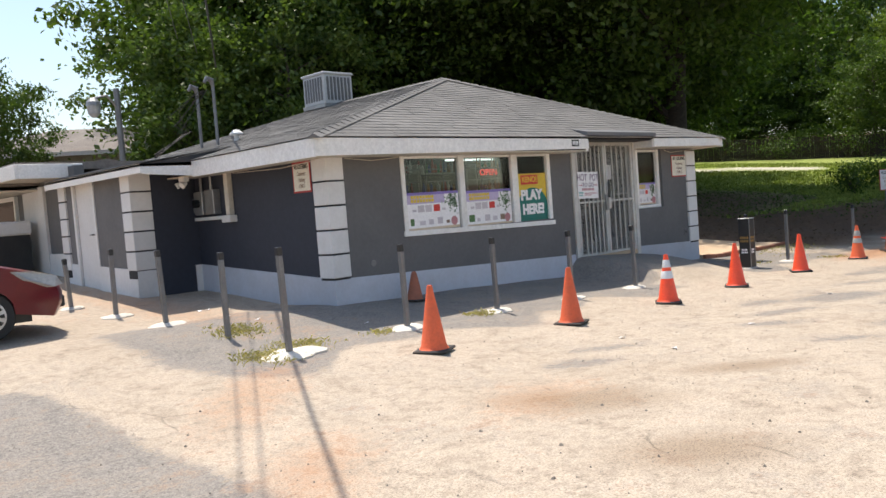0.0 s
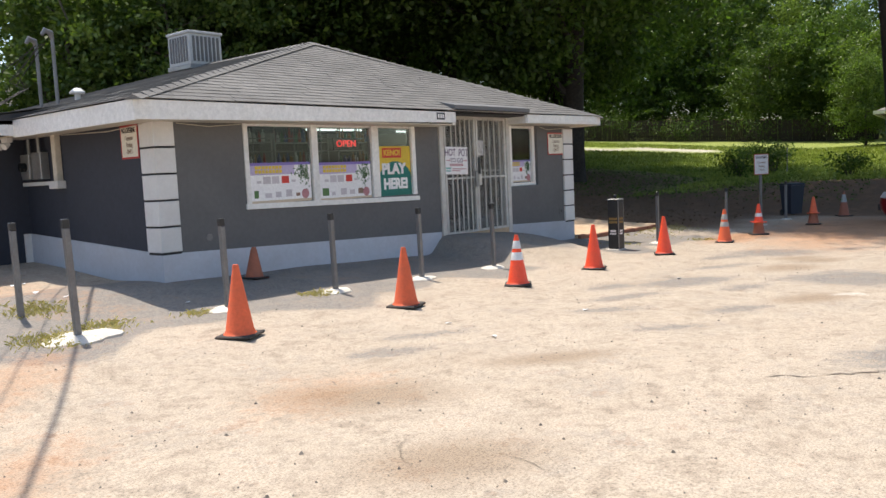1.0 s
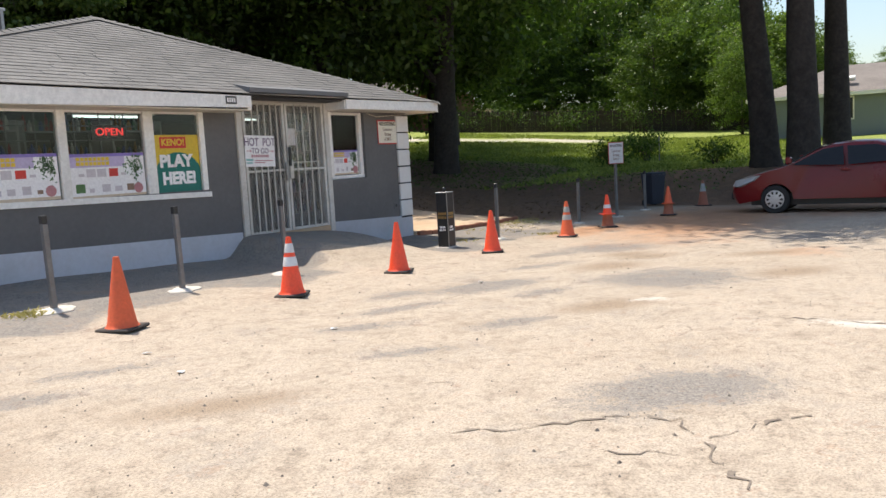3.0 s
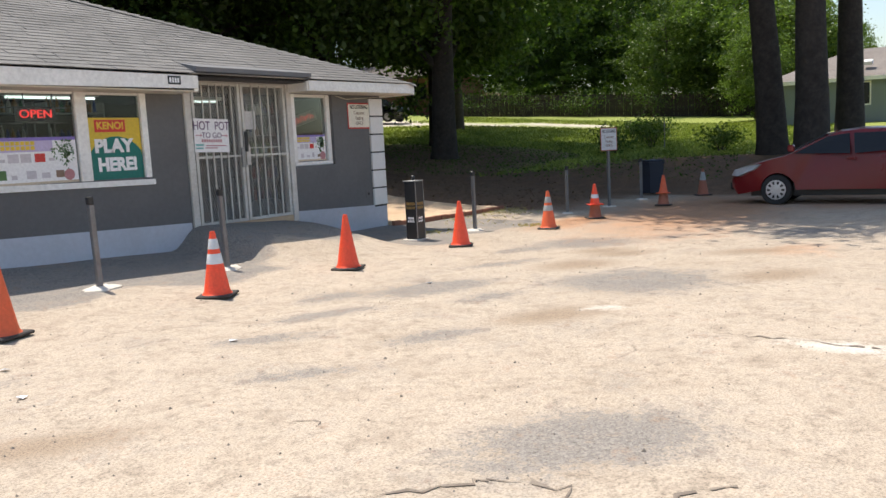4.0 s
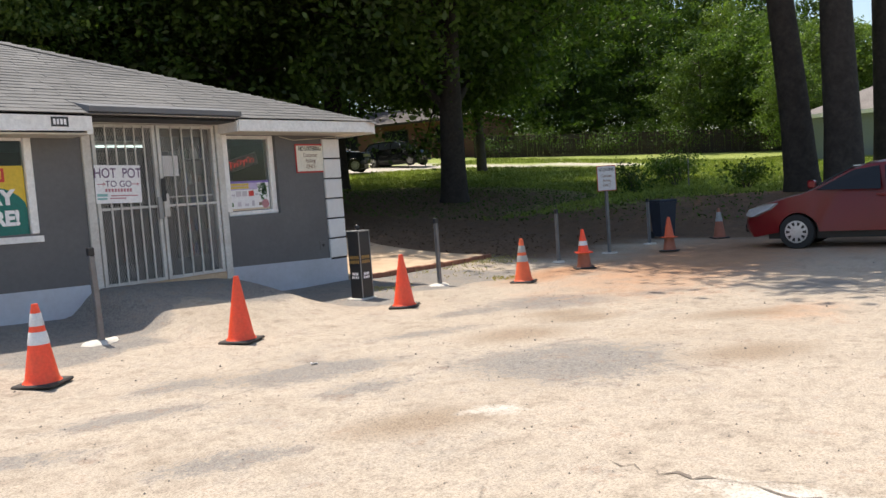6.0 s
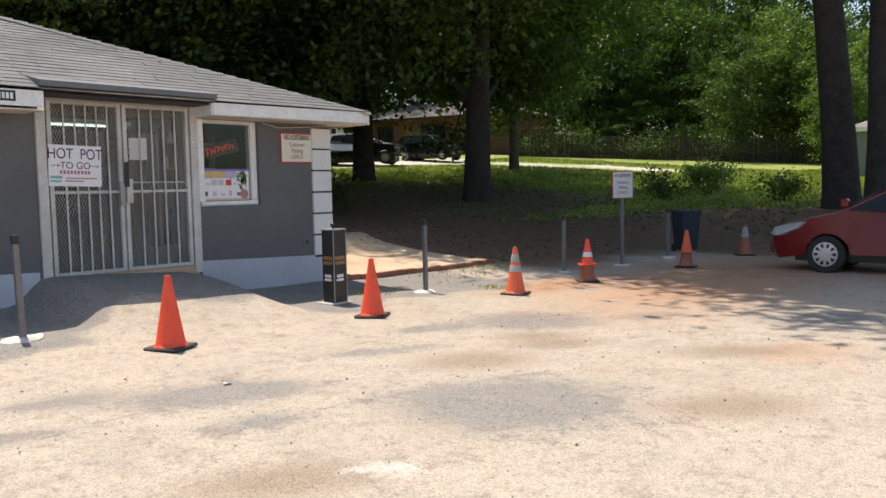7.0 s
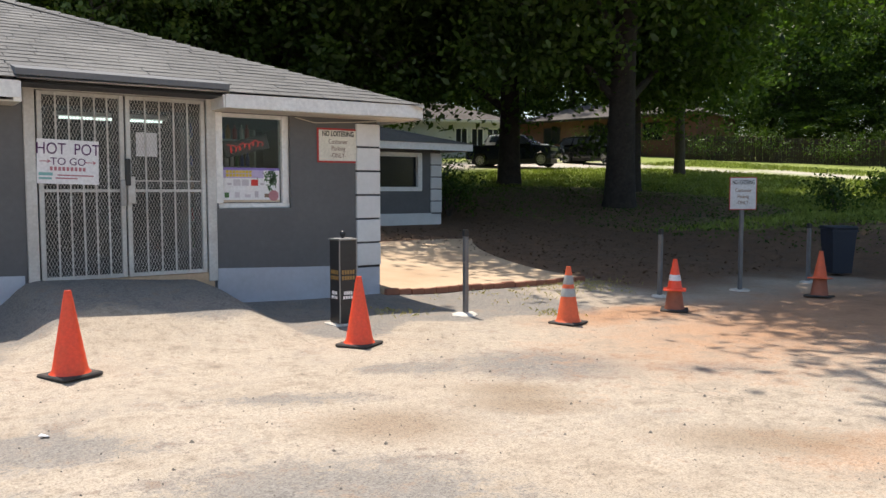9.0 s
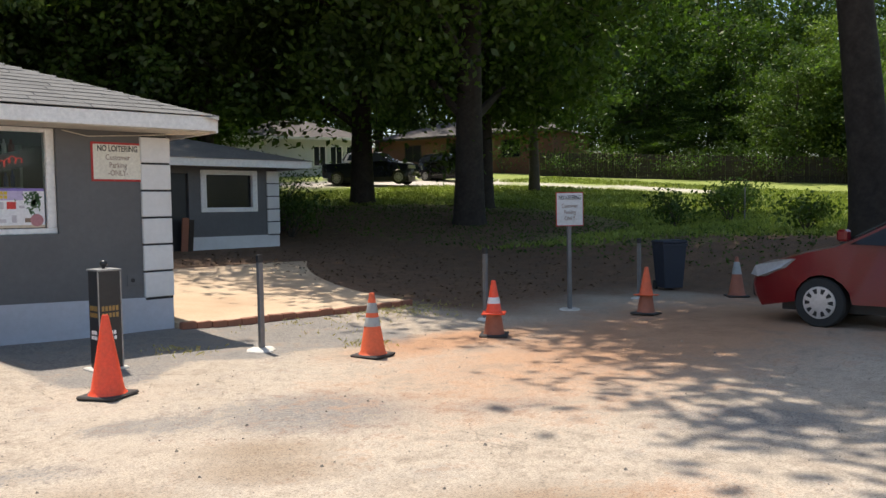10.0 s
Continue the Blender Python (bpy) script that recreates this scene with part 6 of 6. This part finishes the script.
def tree_parts(seed, H, R, trunk_r, base, leaves, leaf, lean=(0, 0), boughs=()):
    """Trunk with limbs, and a crown of leaf clumps, from z 0 to H; the crown starts at base."""
    rg = np.random.default_rng(seed)
    g = Geo()
    n = 9
    path = [Vector((lean[0] * (i / n) ** 1.3 + rg.normal() * .06 * i / n, lean[1] * (i / n) ** 1.3 + rg.normal() * .06 * i / n, -.4 + (H * .8 + .4) * i / n)) for i in range(n + 1)]
    rad = [trunk_r * (1.0 - .8 * (i / n)) * (1.35 if i == 0 else 1.0) for i in range(n + 1)]
    path.insert(1, path[0].lerp(path[1], .35))
    rad.insert(1, trunk_r * 1.03)
    g.tube(path, rad, 14)
    tips = []
    for k in range(16):
        t = rg.uniform(.3, .98)
        i = int(t * n)
        p = path[min(i + 1, n)]
        if p.z < base * .8:
            continue
        a = rg.uniform(0, 2 * math.pi)
        ln = R * rg.uniform(.5, .95) * (1.15 - .5 * t)
        mid = p + Vector((math.cos(a) * ln * .5, math.sin(a) * ln * .5, ln * .25))
        tip = p + Vector((math.cos(a) * ln, math.sin(a) * ln, ln * rg.uniform(.15, .5)))
        r0 = trunk_r * .34 * (1.1 - t * .6)
        g.tube([p, mid, tip], [r0, r0 * .6, r0 * .2], 7)
        tips.append(tip)
        for _ in range(2):
            q = mid + Vector(rg.normal(size=3) * R * .25)
            g.tube([mid, q], [r0 * .4, r0 * .12], 5)
            tips.append(q)
    clumps = []
    m = int(55 + R * 12)
    while len(clumps) < m:
        d = rg.normal(size=3)
        d /= np.linalg.norm(d)
        rr = rg.uniform(.35, 1.0) ** .55
        c = np.array([d[0] * R * rr, d[1] * R * rr, (base + H) / 2 + d[2] * (H - base) / 2 * rr])
        wob = 1 + .42 * math.sin(3 * math.atan2(d[1], d[0]) + seed) * math.cos(2.3 * d[2] + seed)
        c[:2] *= wob
        c[0] += lean[0] * .8
        c[1] += lean[1] * .8
        clumps.append(c)
    clumps += [np.array(t) for t in tips]
    # long boughs that reach out from the trunk, each with its own mass of leaves
    for bx_, by_, bz_, br_ in boughs:
        i = min(range(len(path)), key=lambda j: abs(path[j].z - bz_ * .72))
        end = Vector((bx_, by_, bz_))
        r0 = trunk_r * .36
        g.tube([path[i], path[i].lerp(end, .5) + Vector((0, 0, .5)), end], [r0, r0 * .6, r0 * .2], 7)
        for _ in range(int(7 * br_)):
            d = rg.normal(size=3)
            d *= rg.uniform(.3, 1.0) / np.linalg.norm(d)
            clumps.append(np.array([bx_, by_, bz_]) + d * br_ * np.array([1, 1, .45]))
    clumps = np.array(clumps)
    per = leaves // len(clumps)
    spread = rg.uniform(.045, .125, len(clumps))[:, None, None] * R + .16
    off = rg.normal(size=(len(clumps), per, 3)) * spread * np.array([1, 1, .55])
    off[:, :, 2] -= .25 * np.hypot(off[:, :, 0], off[:, :, 1])
    pos = (clumps[:, None, :] + off).reshape(-1, 3)
    sz = rg.uniform(.6, 1.25, len(pos)) * leaf
    return g, pos, sz, rg


def tree(name, label, x, y, seed, H, R, tr, base, leaves, leaf, mat, lean=(0, 0), bark=BARK, group="trees", boughs=()):
    tz_ = hz(x, y)
    t = thing(name, label, "tree", pose(x, y, tz_), group)
    g, pos, sz, rg = tree_parts(seed, H, R, tr, base, leaves, leaf, lean, boughs)
    part("trunk", g, bark, t, smooth=True)
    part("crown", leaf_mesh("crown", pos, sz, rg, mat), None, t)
    return t


tree("oak_tree", "tall dark-trunked shade tree with low hanging crown on the bank", 33.43, 18.72, 11, 21, 9.2, .55, 5.2, 100000, .15, LEAF, (-1.6, -2.0), boughs=((-4, -4, 9, 2.8), (-8, -2, 10.5, 3.0), (-6, 3, 10, 3.0), (-9, -5, 10, 2.6), (-4, -7, 9.5, 2.6), (-3, 1.5, 6.0, 2.4), (4, 4, 6.0, 2.6), (7, 3, 5.8, 2.6), (9, 7, 6.2, 3.0)))
tree("oak_tree", "stout shade tree in front of the driveway", 36.0, 27.7, 12, 20, 8.0, .54, 6.2, 52000, .16, LEAF, boughs=((-6, -3, 9.5, 3.6), (-9, -5, 10.5, 3.4), (-4, 2, 7.5, 2.6), (4, -2, 7.0, 2.4), (-3, 2.6, 5.2, 2.2)))
tree("oak_tree", "leaning big trunk with ivy leaves beside the parked red car", 32.2, 5.3, 13, 24, 7.5, .47, 11.5, 41000, .15, LEAF, (-2.2, 1.6), boughs=((-8, 1.5, 13, 2.4), (-6, 4, 13.5, 2.4), (-4, 9, 12.5, 2.4)))
tree("oak_tree", "big straight trunk beside the parked red car", 30.6, 3.9, 14, 24, 8.0, .50, 11.5, 48000, .15, LEAF, (.1, .2), boughs=((-6, 2.5, 12.5, 2.4), (-8.6, 3.4, 13, 2.3), (-4, 4, 12.5, 2.4), (-6.5, 6, 14, 2.2), (-6, 9, 13, 2.3)))
tree("oak_tree", "big trunk farther back beside the grey house", 36.2, 3.75, 15, 22, 6.5, .48, 10.5, 24000, .15, LEAF)
tree("oak_tree", "shade tree behind the big bank tree", 38.5, 22.6, 16, 19, 7.5, .40, 4.6, 40000, .16, LEAF)
tree("oak_tree", "spreading tree over the back building", 25.6, 29.0, 17, 17, 8.5, .36, 5.0, 44000, .16, LEAF, boughs=((4, -6, 9.5, 3.2), (0, -5, 9.5, 3.0)))

protos = []
for k, (H, R, tr, base, mat, nm, lb) in enumerate(((17, 6.0, .32, 1.8, LEAF, "woodland_tree", "dense dark green woodland tree"), (15, 5.2, .28, 1.2, LEAFB, "woodland_tree", "woodland tree with green leaves coloured paler, as if sunlit"), (19, 6.5, .38, 3.0, LEAF, "woodland_tree", "tall dark woodland tree"), (11, 3.8, .18, .8, LEAFC, "young_tree", "young tree with light green leaves, brightened as if sunlit"))):
    protos.append(tree(nm, lb, *((20, 31), (27, 33), (31, 42), (69, 16.5))[k], 40 + k, H, R, tr, base, (17000, 17000, 17000, 19000)[k], .17 if k != 3 else .13, mat, bark=LIMB, group="woodland trees"))
rw = random.Random(8)
SPOTS = [(62, 57, 0, 1.1), (70, 50, 0, 1.1), (50, 58, 0, .9), (15.2, 27.5, 1, .62), (57, 12.0, 3, .5), (72, 12, 3, .8), (19.0, 31, 1, 1.0), (10.2, 34, 1, .42), (17.5, 25.0, 1, .6), (47.5, 27.2, 2, .8), (24, 29.5, 0, .95), (30, 30.5, 2, .95), (22, 38, 0, .95), (25, 39, 2, 1.1), (33, 39, 0, 1.1), (29, 46, 2, 1.1), (30, 50, 1, 1.3), (40, 50, 2, 1.0),
         (46, 66, 0, 1.3), (56, 64, 2, 1.3), (66, 54, 1, 1.3), (66, 62, 0, 1.4), (76, 46, 2, 1.3), (73, 38, 0, 1.15), (76, 31, 0, 1.1), (77, 23, 3, 1.2), (80, 17, 1, .65), (84, 28, 2, 1.2), (74, 47, 0, .9), (71, 20, 3, .9), (88, 40, 2, 1.4), (95, 24, 0, 1.2), (72, 27, 0, .75), (70, 34, 0, .8),
         (64.5, 12.0, 3, .8), (65, 10.5, 3, .75), (67, 21, 1, .6), (97, 6, 3, .7), (104, -4, 1, .42), (90, 12, 3, .7), (85, 34, 3, 1.3), (80, 40, 1, 1.0), (58, 56, 3, 1.2), (48, 58, 3, 1.0)]
for x, y, s in ((74, 42, .7), (71, 35, .7), (69.5, 31, .7), (72, 25.5, .7), (74, 20, .7), (76, 14, .75), (70, 53, .8), (54, 62, .9), (45, 61, .9), (38, 58, .9), (34, 44, .8), (27, 36, .8), (80, 8, .6), (20.5, 35, .8)):
    copy_thing(protos[0], Matrix.Translation((x, y, hz(x, y) - .6)) @ pose(0, 0, 0, 0, 0, rw.uniform(0, 360)) @ Matrix.Diagonal((s, s, s * .48, 1)))
for x, y, k, s in SPOTS:
    copy_thing(protos[k], Matrix.Translation((x, y, hz(x, y))) @ pose(0, 0, 0, 0, 0, rw.uniform(0, 360)) @ Matrix.Diagonal((s, s, s * rw.uniform(.9, 1.1), 1)))


def shrub(x, y, R, seed, mat, label="wispy leafy shrub on the bank", n=800):
    rg = np.random.default_rng(seed)
    s = thing("shrub", label, "shrub", pose(x, y, hz(x, y)), "shrubs on the bank")
    g = Geo()
    cl = []
    for k in range(12):
        a = rg.uniform(0, 6.28)
        tip = (math.cos(a) * R * rg.uniform(.3, .9), math.sin(a) * R * rg.uniform(.3, .9), R * rg.uniform(.5, 1.3))
        part("stem", Geo().tube([(0, 0, -.1), (tip[0] * .5, tip[1] * .5, tip[2] * .7), tip], [.02, .014, .005], 5), LIMB, s)
        cl.append(tip)
    cl = np.array(cl)
    pos = (cl[:, None, :] + rg.normal(size=(12, n // 12, 3)) * R * np.array([.42, .42, .26])).reshape(-1, 3)
    pos[:, 2] = np.maximum(pos[:, 2], .03)
    part("leaves", leaf_mesh("leaves", pos, rg.uniform(.6, 1.2, len(pos)) * .07, rg, mat), None, s)


for k, (x, y, R) in enumerate(((35.5, 12.0, .7), (37.5, 11.2, .8), (41, 12.5, .8), (28.0, 22.0, 1.0), (29.5, 24.5, 1.2), (27.3, 20.5, .8), (60.2, 31.5, 1.3), (60.5, 36.5, 1.6), (62, 27, 1.2), (46, 15.5, .6), (33.8, 7.4, .6), (64, 22, 1.6), (66, 18, 1.8), (59, 39.5, 1.5), (62, 33.5, 1.7), (65, 25.5, 1.8), (57.5, 43, 1.4), (58.8, 34, 1.2), (60.6, 30, 1.3), (62.6, 25.5, 1.2), (64.2, 21, 1.4), (66.3, 16.5, 1.4))):
    shrub(x, y, R, 70 + k, LEAF if k % 2 else LEAFB)

# ---- grass, weeds and gravel ----
def blades(name, label, pts, hgt, mat, seed, lean=.35, width=.012):
    rg = np.random.default_rng(seed)
    n = len(pts)
    a = rg.uniform(0, 6.28, n)
    hh = rg.uniform(.5, 1.2, n) * hgt
    z = height(pts[:, 0], pts[:, 1])
    base = np.stack([pts[:, 0], pts[:, 1], z - .01], 1)
    side = np.stack([np.cos(a), np.sin(a), np.zeros(n)], 1) * (width * rg.uniform(.6, 1.4, n))[:, None]
    tipd = np.stack([rg.normal(size=n) * lean * hh, rg.normal(size=n) * lean * hh, hh], 1)
    v = np.stack([base - side, base + side, base + side * .6 + tipd * .6 + np.array([0, 0, 1]) * .02, base + tipd], 1).reshape(-1, 3)
    me = bpy.data.meshes.new(name)
    me.vertices.add(4 * n)
    me.vertices.foreach_set("co", v.ravel())
    me.loops.add(4 * n)
    me.loops.foreach_set("vertex_index", np.arange(4 * n))
    me.polygons.add(n)
    me.polygons.foreach_set("loop_start", np.arange(0, 4 * n, 4))
    me.update()
    me.materials.append(mat)
    return tagged(new(name, me), label, "grass", kind="stuff")


rg = np.random.default_rng(21)
p = np.stack([rg.uniform(29, 58, 66000), rg.uniform(5.5, 34, 66000)], 1)
keep = (0.75 * (p[:, 0] - 30.8) + .30 * (p[:, 1] - 6) > 1.2) & (np.hypot((p[:, 0] - 33) / 7, (p[:, 1] - 20) / 8) > .9) & (near_line(p[:, 0], p[:, 1], DRIVE) > 1.7)
blades("grass", "sunny rough lawn on the bank", p[keep], .14, LAWN, 4, .5, .03)
wp = []
for cx_, cy_, s, n in ((5.45, 9.0, .16, 240), (5.0, 7.55, .2, 330), (5.6, 7.85, .18, 180), (8.4, 7.6, .12, 130), (6.6, 7.6, .1, 60), (21.5, 9.15, .5, 420), (19.9, 9.2, .7, 150), (17.3, 7.9, .2, 50), (19.2, 6.9, .15, 60)):
    wp.append(np.array([cx_, cy_]) + rg.normal(size=(n, 2)) * s)
blades("weeds", "dry yellowing weeds round the post footings", np.concatenate(wp + [w + rg.normal(size=w.shape) * .05 for w in wp]), .042, WEED, 5, .8, .003)
stk = thing("metal_stake", "thin dark steel stake standing in the lawn", "stake", pose(37.2, 10.6, hz(37.2, 10.6)))
part("rod", Geo().tube([(0, 0, -.2), (.03, 0, 1.05)], .025, 6), POSTM, stk)
# fallen leaves and twigs under the trees
rl = np.random.default_rng(77)
q = np.stack([rl.uniform(18.5, 42, 18500), rl.uniform(6.0, 27, 18500)], 1)
keep = ((q[:, 1] > 8.5) | (q[:, 0] > 28.6)) & ((q[:, 0] > 22.3) | (q[:, 1] > 15.8)) & ((q[:, 0] > 26.4) | (q[:, 1] < 17.8))
q = q[keep]
pos = np.column_stack([q, height(q[:, 0], q[:, 1]) + rl.uniform(.005, .05, len(q))])
DRYLEAF = surface("dry_fallen_leaves", (.16, .10, .055), .9, (.09, .06, .035), 2, 20, .5, .1, island=True)
pos = np.concatenate([pos[pos[:, 0] < 29], pos[pos[:, 0] >= 29]])
half = int((pos[:, 0] < 29).sum())
tagged(new("fallen_leaves", leaf_mesh("fallen_leaves", pos[:half], rl.uniform(.5, 1.2, half) * .045, rl, DRYLEAF, 1.5)), "brown fallen leaves under the shade trees", "leaves", kind="stuff")
tagged(new("undergrowth", leaf_mesh("undergrowth", pos[half:], rl.uniform(.5, 1.3, len(pos) - half) * .05, rl, LEAF, .6)), "low green undergrowth on the shaded bank", "plants", kind="stuff")
# loose stones
g = Geo()
r_ = random.Random(9)
for k in range(2600):
    x, y = r_.uniform(0, 22), r_.uniform(0, 7.2)
    s = r_.uniform(.004, .012) * (1.8 if r_.random() < .06 else 1)
    z = hz(x, y)
    a = r_.uniform(0, 6.28)
    c_, s_ = math.cos(a) * s, math.sin(a) * s
    g.add([(x + c_, y + s_, z - .004), (x - s_, y + c_, z - .004), (x - c_, y - s_, z - .004), (x + s_, y - c_, z - .004), (x + .3 * c_, y + .3 * s_, z + s * .8), (x - .4 * s_, y + .3 * c_, z + s * .7)], [(0, 1, 5, 4), (1, 2, 5), (2, 3, 4, 5), (3, 0, 4)])
tagged(new("gravel", g.mesh("gravel", surface("mixed_gravel", (.22, .19, .16), .9, None, 1, 20, .4, .3, island=True))), "scattered loose gravel on the asphalt", "gravel", kind="stuff")
r_ = random.Random(12)
for k in range(9):
    x, y = (5.9 + r_.uniform(-.6, 1.2), 8 + r_.uniform(0, 5)) if k < 5 else (r_.uniform(7, 13), r_.uniform(3, 6))
    lt = thing("litter_scrap", "small crumpled pale paper scrap on the ground", "litter", pose(x, y, hz(x, y) + .012, r_.uniform(-12, 12), r_.uniform(-12, 12), r_.uniform(0, 360)), "litter")
    part("scrap", Geo().add([(-.03, -.02, 0), (.03, -.025, .006), (.035, .02, 0), (-.02, .03, .01), (-.03, -.02, -.004), (.03, -.025, .002), (.035, .02, -.004), (-.02, .03, .006)], [(0, 1, 2, 3), (7, 6, 5, 4), (0, 4, 5, 1), (1, 5, 6, 2), (2, 6, 7, 3), (3, 7, 4, 0)]), PAPER, lt)
